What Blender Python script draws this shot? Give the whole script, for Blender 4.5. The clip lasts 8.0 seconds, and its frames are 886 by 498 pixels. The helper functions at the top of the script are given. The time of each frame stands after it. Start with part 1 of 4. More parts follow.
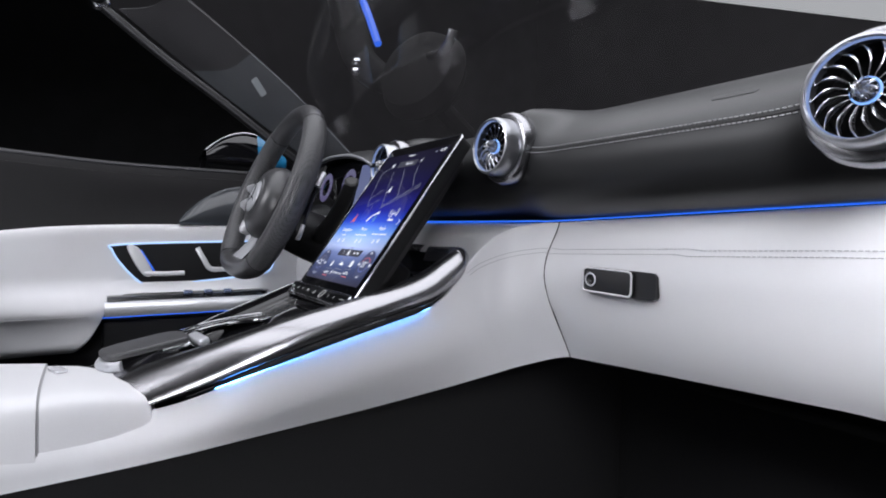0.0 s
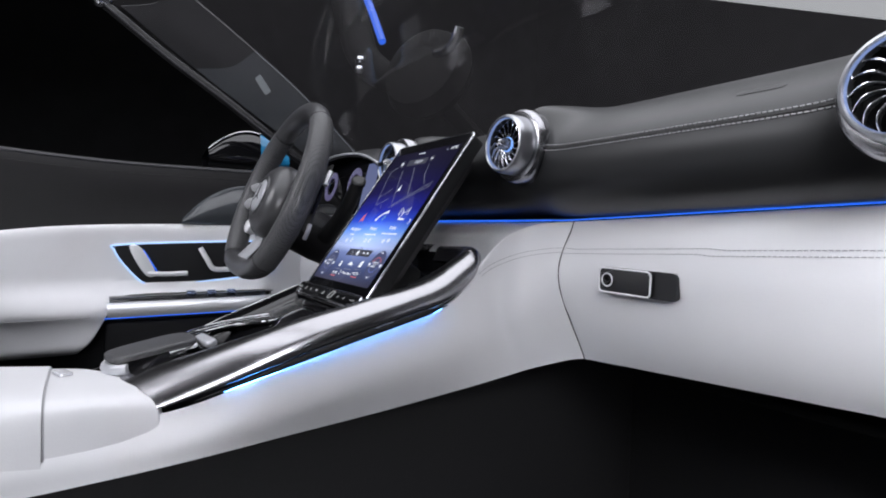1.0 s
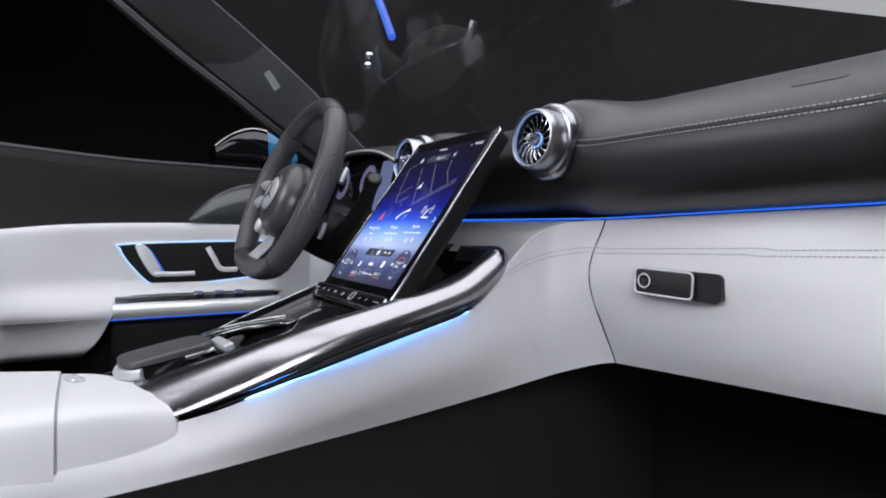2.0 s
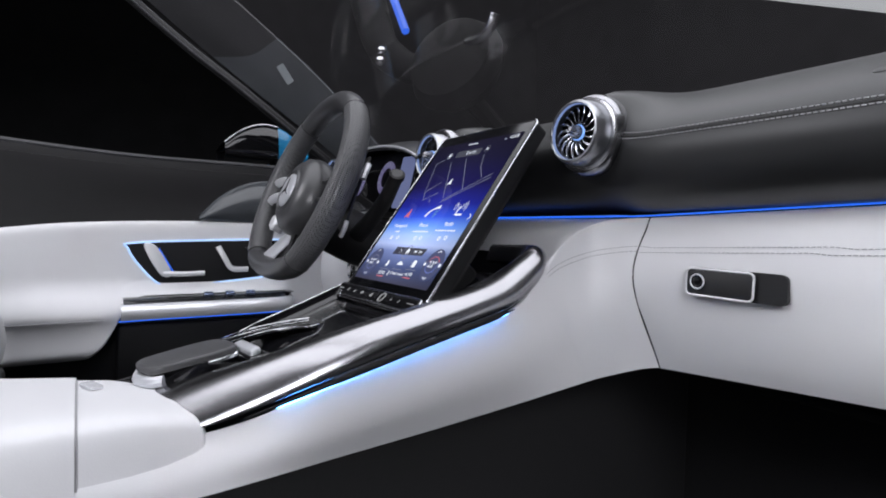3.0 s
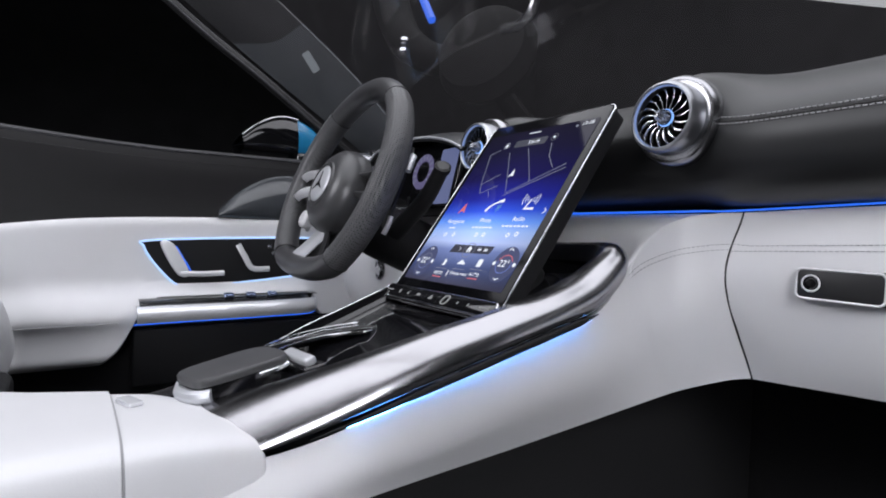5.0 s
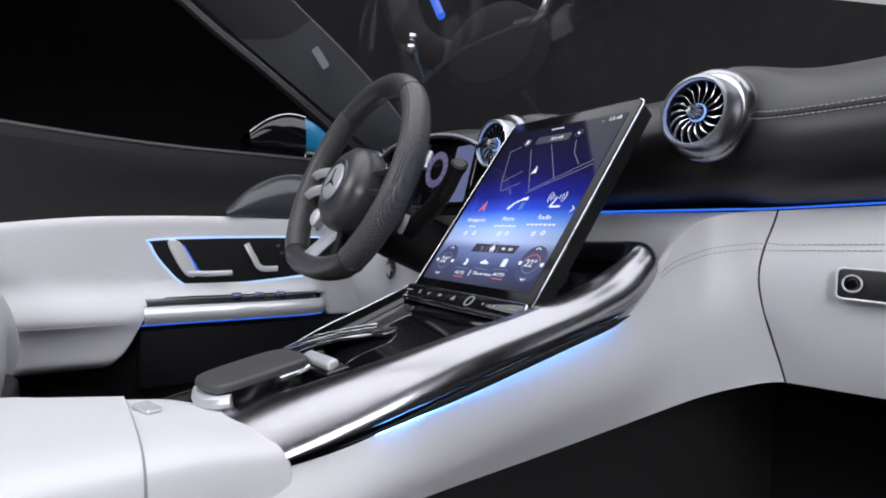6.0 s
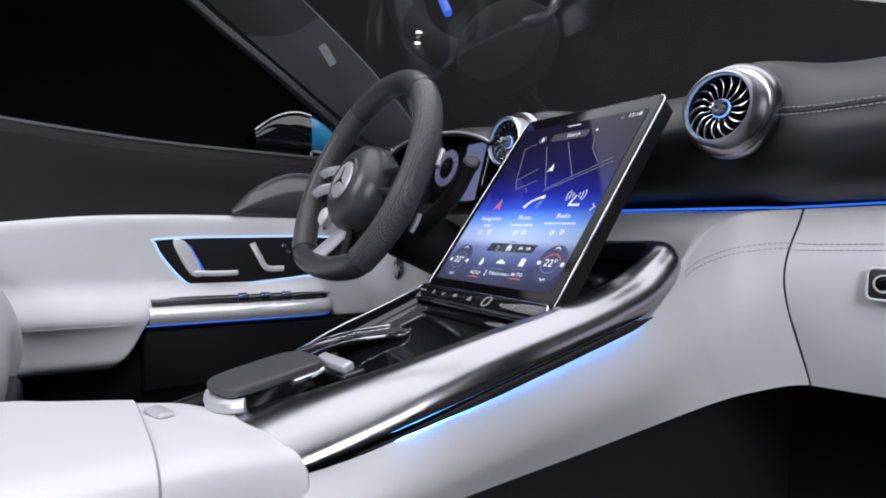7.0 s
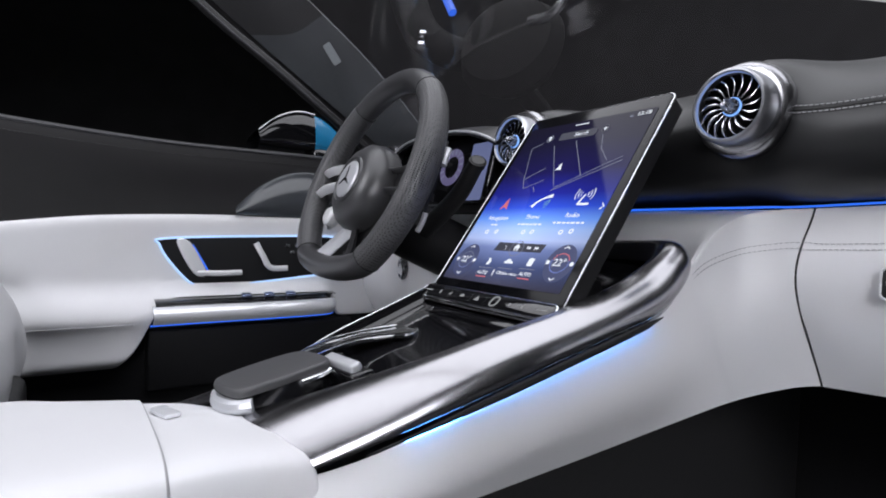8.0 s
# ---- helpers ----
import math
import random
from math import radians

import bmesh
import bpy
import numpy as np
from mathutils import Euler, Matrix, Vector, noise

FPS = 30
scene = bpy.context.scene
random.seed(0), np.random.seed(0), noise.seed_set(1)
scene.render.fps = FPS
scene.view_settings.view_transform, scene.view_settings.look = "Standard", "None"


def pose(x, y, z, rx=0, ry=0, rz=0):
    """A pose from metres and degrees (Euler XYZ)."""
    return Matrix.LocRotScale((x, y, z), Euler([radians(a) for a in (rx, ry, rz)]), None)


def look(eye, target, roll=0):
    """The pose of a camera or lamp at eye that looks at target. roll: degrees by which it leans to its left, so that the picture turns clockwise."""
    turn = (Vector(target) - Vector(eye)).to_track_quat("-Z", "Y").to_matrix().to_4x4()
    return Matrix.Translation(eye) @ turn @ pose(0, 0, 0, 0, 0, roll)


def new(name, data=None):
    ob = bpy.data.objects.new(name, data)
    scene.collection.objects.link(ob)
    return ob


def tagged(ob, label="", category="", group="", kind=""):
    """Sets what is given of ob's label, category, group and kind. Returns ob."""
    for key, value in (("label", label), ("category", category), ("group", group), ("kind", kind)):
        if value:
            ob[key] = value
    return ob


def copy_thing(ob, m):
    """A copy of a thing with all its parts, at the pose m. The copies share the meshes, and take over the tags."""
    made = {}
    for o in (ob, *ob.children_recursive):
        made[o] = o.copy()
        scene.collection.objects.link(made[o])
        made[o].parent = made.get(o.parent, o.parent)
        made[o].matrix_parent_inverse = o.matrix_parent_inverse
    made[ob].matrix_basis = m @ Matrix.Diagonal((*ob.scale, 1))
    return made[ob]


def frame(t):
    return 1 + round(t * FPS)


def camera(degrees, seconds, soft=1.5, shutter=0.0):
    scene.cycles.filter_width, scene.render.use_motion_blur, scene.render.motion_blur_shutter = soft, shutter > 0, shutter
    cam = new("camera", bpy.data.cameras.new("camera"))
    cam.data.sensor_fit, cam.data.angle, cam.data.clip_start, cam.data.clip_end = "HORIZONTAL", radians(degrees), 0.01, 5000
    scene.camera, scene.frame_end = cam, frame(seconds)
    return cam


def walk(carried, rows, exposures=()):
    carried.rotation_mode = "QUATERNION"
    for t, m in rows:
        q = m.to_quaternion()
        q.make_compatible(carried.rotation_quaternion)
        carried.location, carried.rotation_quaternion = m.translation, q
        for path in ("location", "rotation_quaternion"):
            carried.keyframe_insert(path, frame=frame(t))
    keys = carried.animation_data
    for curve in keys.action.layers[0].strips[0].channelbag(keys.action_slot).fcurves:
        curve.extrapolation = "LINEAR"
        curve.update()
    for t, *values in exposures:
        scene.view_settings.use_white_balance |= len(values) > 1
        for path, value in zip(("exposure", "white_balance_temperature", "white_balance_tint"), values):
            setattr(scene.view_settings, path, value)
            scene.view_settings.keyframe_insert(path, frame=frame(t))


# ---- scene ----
cam = camera(77.4, 8.0, 1.9)
METRES, EYE, TURN, SIDE, LEAN = 0.308, 0.75, 57.3, 0.766, -2.5
START = pose(0, 0, 0.8, 0, LEAN, 0) @ pose(SIDE, 0, EYE - 0.8, 0, 0, TURN)
ROWS = [
    (0.0, 0.0, 0.0, 0.0, 0.0, 0.13, 0.11),
    (0.5, -0.0216, 0.0179, 0.0004, -0.04, 0.12, 0.13),
    (1.0, -0.0581, 0.049, 0.0001, -0.13, 0.11, 0.14),
    (1.5, -0.1117, 0.0936, -0.0006, -0.23, 0.11, 0.13),
    (3.0, -0.3301, 0.271, -0.006, -0.66, 0.11, 0.03),
    (3.5, -0.4123, 0.339, -0.0106, -0.83, 0.15, 0.01),
    (4.0, -0.4819, 0.3973, -0.0135, -1.05, 0.19, -0.07),
    (4.5, -0.5479, 0.455, -0.0174, -1.17, 0.24, -0.15),
    (6.0, -0.6924, 0.5675, -0.0197, -1.39, 0.16, -0.16),
    (6.5, -0.7259, 0.5975, -0.022, -1.39, 0.18, -0.19),
    (7.0, -0.7483, 0.6185, -0.022, -1.39, 0.16, -0.19),
    (7.5, -0.7636, 0.6322, -0.0244, -1.35, 0.19, -0.22),
    (8.0, -0.7706, 0.6352, -0.0258, -1.27, 0.21, -0.26),
]
walk(cam, [(t, START @ pose(METRES * x, METRES * y, METRES * z, 90 + pitch, roll, yaw)) for t, x, y, z, yaw, pitch, roll in ROWS])

# ---- light ----
world = bpy.data.worlds.new("studio")
scene.world = world
world.use_nodes = True
world.node_tree.nodes["Background"].inputs[0].default_value = (0.55, 0.56, 0.62, 1)
world.node_tree.nodes["Background"].inputs[1].default_value = 0.009


def softbox_light(name, eye, target, sx, sy, watts, colour=(1, 1, 1)):
    data = bpy.data.lights.new(name, "AREA")
    data.shape, data.size, data.size_y, data.energy, data.color = "RECTANGLE", sx, sy, watts, colour
    ob = new(name, data)
    ob.matrix_world = look(eye, target)
    return ob


softbox_light("overhead_softbox", (0.10, 0.24, 2.5), (0.10, 0.26, 0.7), 2.9, 2.7, 60, (0.92, 0.93, 1.0))
# unseen narrow fill added to lift the white console side and armrest
side_fill = softbox_light("console_fill", (1.9, -1.1, 1.1), (0.05, -0.18, 0.50), 0.8, 0.9, 2.2, (0.92, 0.93, 1.0))
softbox_light("key_softbox", (1.35, -0.60, 1.15), (0.55, 0.5, 0.72), 0.6, 0.6, 0.8, (0.93, 0.935, 1.0))
softbox_light("driver_softbox", (-0.55, -1.3, 1.75), (-0.45, 0.4, 0.8), 0.7, 0.7, 13, (0.93, 0.935, 1.0))
# unseen fill added close by to brighten the glovebox's right end
glove_fill = softbox_light("glovebox_fill", (0.98, 0.06, 1.12), (0.84, 0.55, 0.70), 0.35, 0.35, 3.8, (0.93, 0.935, 1.0))
glove_fill.data.spread = radians(100)
side_fill.data.spread = radians(42)
scene.view_settings.exposure = 0.0


# ---- materials ----
def material(name, colour, rough=0.5, metal=0.0, vary=0.0, scale=40.0, bump=0.0, bump_scale=900.0, coat=0.0, spec=0.5):
    m = bpy.data.materials.new(name)
    m.use_nodes = True
    nt = m.node_tree
    b = nt.nodes["Principled BSDF"]
    b.inputs["Base Color"].default_value = (*colour, 1)
    b.inputs["Roughness"].default_value = rough
    b.inputs["Metallic"].default_value = metal
    b.inputs["Coat Weight"].default_value = coat
    b.inputs["Coat Roughness"].default_value = 0.05
    b.inputs["Specular IOR Level"].default_value = spec
    co = nt.nodes.new("ShaderNodeTexCoord")
    if vary:
        n = nt.nodes.new("ShaderNodeTexNoise")
        n.inputs["Scale"].default_value = scale
        n.inputs["Detail"].default_value = 4
        nt.links.new(co.outputs["Object"], n.inputs["Vector"])
        mx = nt.nodes.new("ShaderNodeMix")
        mx.data_type = "RGBA"
        mx.inputs[6].default_value = (*[c * (1 - vary) for c in colour], 1)
        mx.inputs[7].default_value = (*[min(1, c * (1 + vary)) for c in colour], 1)
        nt.links.new(n.outputs["Fac"], mx.inputs[0])
        nt.links.new(mx.outputs[2], b.inputs["Base Color"])
        mr = nt.nodes.new("ShaderNodeMapRange")
        mr.inputs[3].default_value, mr.inputs[4].default_value = rough * 0.88, min(1, rough * 1.12)
        nt.links.new(n.outputs["Fac"], mr.inputs[0])
        nt.links.new(mr.outputs[0], b.inputs["Roughness"])
    if bump:
        v = nt.nodes.new("ShaderNodeTexVoronoi")
        v.inputs["Scale"].default_value = bump_scale
        nt.links.new(co.outputs["Object"], v.inputs["Vector"])
        bp = nt.nodes.new("ShaderNodeBump")
        bp.inputs["Strength"].default_value = bump
        bp.inputs["Distance"].default_value = 0.0004
        nt.links.new(v.outputs["Distance"], bp.inputs["Height"])
        nt.links.new(bp.outputs[0], b.inputs["Normal"])
    return m


def glow(name, colour, strength):
    m = bpy.data.materials.new(name)
    m.use_nodes = True
    b = m.node_tree.nodes["Principled BSDF"]
    b.inputs["Base Color"].default_value = (0.02, 0.02, 0.02, 1)
    b.inputs["Emission Color"].default_value = (*colour, 1)
    b.inputs["Emission Strength"].default_value = strength
    return m


def brushed(name, colour, rough, stretch, depth=0.09):
    """Metal with fine brushing along one axis of the object."""
    m = material(name, colour, rough, 1.0)
    nt = m.node_tree
    b = nt.nodes["Principled BSDF"]
    co = nt.nodes.new("ShaderNodeTexCoord")
    mp = nt.nodes.new("ShaderNodeMapping")
    mp.inputs["Scale"].default_value = stretch
    n = nt.nodes.new("ShaderNodeTexNoise")
    n.inputs["Scale"].default_value, n.inputs["Detail"].default_value = 1.0, 5
    mr = nt.nodes.new("ShaderNodeMapRange")
    mr.inputs[3].default_value, mr.inputs[4].default_value = rough * (1 - depth), rough * (1 + depth)
    nt.links.new(co.outputs["Object"], mp.inputs[0])
    nt.links.new(mp.outputs[0], n.inputs["Vector"])
    nt.links.new(n.outputs["Fac"], mr.inputs[0])
    nt.links.new(mr.outputs[0], b.inputs["Roughness"])
    return m


def display_picture():
    """The lit picture: near black at the top, through violet and blue to a pale band, then blue grey."""
    m = bpy.data.materials.new("display_picture")
    m.use_nodes = True
    nt = m.node_tree
    b = nt.nodes["Principled BSDF"]
    b.inputs["Base Color"].default_value = (0.004, 0.004, 0.006, 1)
    b.inputs["Roughness"].default_value = 0.05
    b.inputs["Specular IOR Level"].default_value = 0.12
    co = nt.nodes.new("ShaderNodeTexCoord")
    sep = nt.nodes.new("ShaderNodeSeparateXYZ")
    nt.links.new(co.outputs["Generated"], sep.inputs[0])
    ramp = nt.nodes.new("ShaderNodeValToRGB")
    stops = ((0.0, (0.05, 0.05, 0.085)), (0.10, (0.06, 0.08, 0.19)), (0.20, (0.17, 0.22, 0.46)), (0.25, (0.45, 0.55, 0.90)), (0.31, (0.36, 0.52, 0.95)), (0.37, (0.15, 0.33, 0.95)), (0.44, (0.030, 0.080, 0.66)), (0.52, (0.014, 0.019, 0.29)), (0.66, (0.010, 0.008, 0.075)), (0.84, (0.009, 0.008, 0.032)), (1.0, (0.009, 0.008, 0.020)))
    e = ramp.color_ramp.elements
    while len(e) < len(stops):
        e.new(0.5)
    for el, (p, c) in zip(e, stops):
        el.position, el.color = p, (*c, 1)
    nt.links.new(sep.outputs[1], ramp.inputs[0])
    side = nt.nodes.new("ShaderNodeValToRGB")
    se = side.color_ramp.elements
    se.new(0.5)
    for el, (p, v) in zip(se, ((0.0, 0.68), (0.5, 1.0), (1.0, 0.62))):
        el.position, el.color = p, (v, v, v, 1)
    nt.links.new(sep.outputs[0], side.inputs[0])
    mul = nt.nodes.new("ShaderNodeMix")
    mul.data_type, mul.blend_type = "RGBA", "MULTIPLY"
    mul.inputs[0].default_value = 1.0
    nt.links.new(ramp.outputs[0], mul.inputs[6])
    nt.links.new(side.outputs[0], mul.inputs[7])
    nt.links.new(mul.outputs[2], b.inputs["Emission Color"])
    b.inputs["Emission Strength"].default_value = 1.35
    return m


def window_glass():
    """Thin clear glass: lets light straight through and mirrors a little."""
    m = bpy.data.materials.new("window_glass")
    m.use_nodes = True
    nt = m.node_tree
    nt.nodes.clear()
    out = nt.nodes.new("ShaderNodeOutputMaterial")
    mix = nt.nodes.new("ShaderNodeMixShader")
    clear = nt.nodes.new("ShaderNodeBsdfTransparent")
    shine = nt.nodes.new("ShaderNodeBsdfGlossy")
    shine.inputs["Roughness"].default_value = 0.04
    mix.inputs[0].default_value = 0.06
    # reflection haze on the pane, mixed in as a faint even grey
    haze = nt.nodes.new("ShaderNodeBsdfTranslucent")
    haze.inputs[0].default_value = (0.75, 0.72, 0.76, 1)
    haze_mix = nt.nodes.new("ShaderNodeMixShader")
    haze_mix.inputs[0].default_value = 0.016
    nt.links.new(clear.outputs[0], mix.inputs[1])
    nt.links.new(shine.outputs[0], mix.inputs[2])
    nt.links.new(mix.outputs[0], haze_mix.inputs[1])
    nt.links.new(haze.outputs[0], haze_mix.inputs[2])
    nt.links.new(haze_mix.outputs[0], out.inputs[0])
    return m


def perforated(name, colour):
    """Leather with fine punched holes."""
    m = material(name, colour, 0.36)
    nt = m.node_tree
    b = nt.nodes["Principled BSDF"]
    co = nt.nodes.new("ShaderNodeTexCoord")
    v = nt.nodes.new("ShaderNodeTexVoronoi")
    v.inputs["Scale"].default_value, v.inputs["Randomness"].default_value = 300, 0.1
    nt.links.new(co.outputs["Object"], v.inputs["Vector"])
    mr = nt.nodes.new("ShaderNodeMapRange")
    mr.inputs[1].default_value, mr.inputs[2].default_value = 0.22, 0.46
    nt.links.new(v.outputs["Distance"], mr.inputs[0])
    mx = nt.nodes.new("ShaderNodeMix")
    mx.data_type = "RGBA"
    mx.inputs[6].default_value = (0.004, 0.004, 0.004, 1)
    mx.inputs[7].default_value = (*colour, 1)
    nt.links.new(mr.outputs[0], mx.inputs[0])
    nt.links.new(mx.outputs[2], b.inputs["Base Color"])
    bp = nt.nodes.new("ShaderNodeBump")
    bp.inputs["Strength"].default_value, bp.inputs["Distance"].default_value = 0.9, 0.0007
    nt.links.new(mr.outputs[0], bp.inputs["Height"])
    nt.links.new(bp.outputs[0], b.inputs["Normal"])
    return m


PANE = window_glass()
DISPLAY = display_picture()
WHITE = material("white_leather", (0.72, 0.72, 0.735), 0.42, vary=0.03, scale=14, bump=0.10, bump_scale=700)
DARK = material("dark_leather", (0.018, 0.0185, 0.0195), 0.40, vary=0.12, scale=18, bump=0.12, bump_scale=800, spec=0.50)
RIMMAT = material("rim_leather", (0.052, 0.052, 0.055), 0.32, vary=0.12, scale=20, bump=0.10, bump_scale=800, spec=0.65)
PERF = perforated("perforated_leather", (0.092, 0.092, 0.096))
PIANO = material("piano_black", (0.006, 0.006, 0.007), 0.06, coat=0.5)
PLASTIC = material("black_plastic", (0.012, 0.012, 0.013), 0.45, vary=0.1)
CARPET = material("black_carpet", (0.008, 0.008, 0.009), 0.95, vary=0.3, scale=300, bump=0.5, bump_scale=900)
CHROME = material("chrome", (0.78, 0.79, 0.82), 0.16, 1.0)
RINGMETAL = brushed("ring_metal", (0.52, 0.53, 0.56), 0.34, (40, 40, 40))
TRIM = material("pale_metal_trim", (0.80, 0.81, 0.84), 0.22, 0.4, vary=0.04, scale=30)
# white leather darkened to grey for the shade inside seam and crease
FOLDSHADE = material("leather_fold_shade", (0.42, 0.42, 0.43), 0.8)
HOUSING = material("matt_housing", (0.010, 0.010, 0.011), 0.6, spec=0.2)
CLOTH = material("dark_door_leather", (0.0105, 0.0100, 0.0108), 0.5, vary=0.2, scale=20, bump=0.12, bump_scale=800, spec=0.22)
SATIN = brushed("satin_metal", (0.42, 0.42, 0.44), 0.25, (60, 60, 60))
RAIL = brushed("brushed_aluminium", (0.40, 0.395, 0.41), 0.23, (420, 6, 420), 0.28)
GREYTRIM = material("grey_pillar_trim", (0.078, 0.085, 0.094), 0.75, vary=0.25, scale=9, bump=0.2, bump_scale=500)
PILLARTOP = material("pillar_leather", (0.020, 0.020, 0.022), 0.6, vary=0.25, scale=12, bump=0.15, bump_scale=600)
PAPER = material("grey_sticker", (0.20, 0.22, 0.235), 0.6, vary=0.05)
BLUEPAINT = material("blue_paint", (0.012, 0.21, 0.43), 0.3, vary=0.04, coat=0.6)
SEAL = material("rubber_seal", (0.05, 0.05, 0.055), 0.4, spec=0.5)
LAMPBLACK = material("lamp_black", (0.004, 0.004, 0.004), 0.8, spec=0.1)
THREAD = material("grey_thread", (0.36, 0.36, 0.37), 0.7, vary=0.1, scale=400)
WTHREAD = material("pale_thread", (0.33, 0.33, 0.35), 0.7, vary=0.1, scale=400)
GROOVE = material("seam_shadow_gap", (0.02, 0.02, 0.02), 0.8)
STUDIO = material("black_studio_cloth", (0.08, 0.08, 0.083), 0.9, vary=0.3, scale=3)
PADMAT = material("palm_leather", (0.065, 0.065, 0.068), 0.45, vary=0.08, scale=40, bump=0.15)
SCREENGLASS = material("screen_glass", (0.004, 0.004, 0.005), 0.12, spec=0.25)
SPEAKER = material("shiny_grey_cover", (0.055, 0.06, 0.066), 0.16, vary=0.15, scale=25, coat=0.4)
# the blue of this metal imitates reflected ambient light
SWITCHBLUE = material("switch_blue_reflection", (0.25, 0.30, 0.45), 0.2, 0.8)
SPOKE = material("satin_silver", (0.80, 0.80, 0.82), 0.32, 0.25, vary=0.03)
SILVER = material("silver_paint", (0.60, 0.61, 0.64), 0.30, 0.35, vary=0.03)
UNDERGLOW = glow("under_rail_light", (0.09, 0.36, 1.0), 25.0)
BLUE = glow("blue_light", (0.03, 0.17, 1.0), 1.0)
ICON = glow("white_icon_light", (0.85, 0.9, 1.0), 1.0)
DIMICON = glow("dim_icon_light", (0.55, 0.6, 0.85), 0.30)
REDICON = glow("red_icon_light", (0.9, 0.18, 0.22), 0.7)
GREENICON = glow("green_icon_light", (0.25, 0.7, 0.6), 0.6)
PANELICON = glow("dark_panel_light", (0.03, 0.035, 0.10), 0.35)
PANELDIM = glow("dial_disc_light", (0.05, 0.07, 0.22), 0.6)
BLUEICON = glow("blue_icon_light", (0.25, 0.35, 1.0), 0.6)
DIALMAT = glow("violet_dial_light", (0.22, 0.19, 0.42), 0.40)
DIALBLUE = glow("pale_panel_light", (0.35, 0.42, 0.85), 0.30)
RECESSGLOW = glow("recess_edge_light", (0.4, 0.6, 1.0), 1.3)
# glow for the blue streak mirrored in the windscreen; no lamp stands there
BLUESTREAK = glow("reflected_blue_glow", (0.03, 0.16, 1.0), 0.8)
SOFTBOX = glow("softbox_cloth_light", (0.93, 0.95, 1.0), 0.42)
KEYLIGHT = glow("button_symbol_light", (0.75, 0.77, 0.8), 0.30)


# ---- building tools ----
def thing(name, at, label, category, group="", kind="", m=None):
    ob = new(name)
    ob.empty_display_size = 0.05
    ob.matrix_basis = m if m is not None else Matrix.Translation(at)
    return tagged(ob, label, category, group, kind)


def part(name, bm, mat, parent, label="", local=False, sharp=35, smooth=True):
    """Links a bmesh as one mesh object under a thing or part. local: its points are in the thing's own frame."""
    me = bpy.data.meshes.new(name)
    bm.to_mesh(me)
    bm.free()
    return hang(name, me, mat, parent, label, local, sharp, smooth)


def hang(name, me, mat, parent, label="", local=False, sharp=35, smooth=True):
    if mat is not None and not me.materials:
        me.materials.append(mat)
    if smooth:
        me.shade_smooth()
        me.set_sharp_from_angle(angle=radians(sharp))
    ob = new(name, me)
    if parent is not None:
        ob.parent = parent
        if parent.type == "EMPTY" and not local:
            ob.matrix_parent_inverse = parent.matrix_basis.inverted()
    if label:
        tagged(ob, label)
    return ob


def solid(name, bm, mat, label, category, kind="structure"):
    me = bpy.data.meshes.new(name)
    bm.to_mesh(me)
    bm.free()
    return tagged(hang(name, me, mat, None), label, category, kind=kind)


def box(size, m=None, bevel=0.0, seg=3):
    bm = bmesh.new()
    bmesh.ops.create_cube(bm, size=1)
    bmesh.ops.scale(bm, vec=size, verts=bm.verts)
    if bevel:
        bmesh.ops.bevel(bm, geom=bm.edges[:], offset=bevel, segments=seg, profile=0.5, affect="EDGES")
    if m is not None:
        bm.transform(m)
    return bm


def rrect(w, h, r, n=5):
    out = []
    for cx, cy, a in ((w / 2 - r, h / 2 - r, 0), (-w / 2 + r, h / 2 - r, 90), (-w / 2 + r, -h / 2 + r, 180), (w / 2 - r, -h / 2 + r, 270)):
        for k in range(n + 1):
            t = radians(a + 90 * k / n)
            out.append((cx + r * math.cos(t), cy + r * math.sin(t)))
    return out


def prism(outline, depth, m=None, bevel=0.0, seg=2):
    """A plate with that outline in its own xy plane, from z = 0 to depth, its upper rim rounded."""
    bm = bmesh.new()
    vs = [bm.verts.new((x, y, 0)) for x, y in outline]
    f = bm.faces.new(vs)
    f.normal_update()
    if f.normal.z > 0:
        f.normal_flip()
    got = bmesh.ops.extrude_face_region(bm, geom=[f])
    top = [v for v in got["geom"] if isinstance(v, bmesh.types.BMVert)]
    bmesh.ops.translate(bm, vec=(0, 0, depth), verts=top)
    if bevel:
        rim = [e for e in bm.edges if all(abs(v.co.z - depth) < 1e-7 for v in e.verts)]
        bmesh.ops.bevel(bm, geom=rim, offset=bevel, segments=seg, profile=0.5, affect="EDGES")
    bmesh.ops.recalc_face_normals(bm, faces=bm.faces)
    if m is not None:
        bm.transform(m)
    return bm


def lathe(profile, n=40, m=None, closed=False):
    """Turns (radius, height) pairs about the own z axis."""
    bm = bmesh.new()
    rings = []
    for r, z in profile:
        if r < 1e-6:
            rings.append([bm.verts.new((0, 0, z))])
        else:
            rings.append([bm.verts.new((r * math.cos(2 * math.pi * k / n), r * math.sin(2 * math.pi * k / n), z)) for k in range(n)])
    pairs = list(zip(rings, rings[1:])) + ([(rings[-1], rings[0])] if closed else [])
    for a, b in pairs:
        for k in range(n):
            q = [a[k % len(a)], a[(k + 1) % len(a)], b[(k + 1) % len(b)], b[k % len(b)]]
            q = list(dict.fromkeys(q))
            if len(q) > 2:
                bm.faces.new(q)
    bmesh.ops.recalc_face_normals(bm, faces=bm.faces)
    if m is not None:
        bm.transform(m)
    return bm


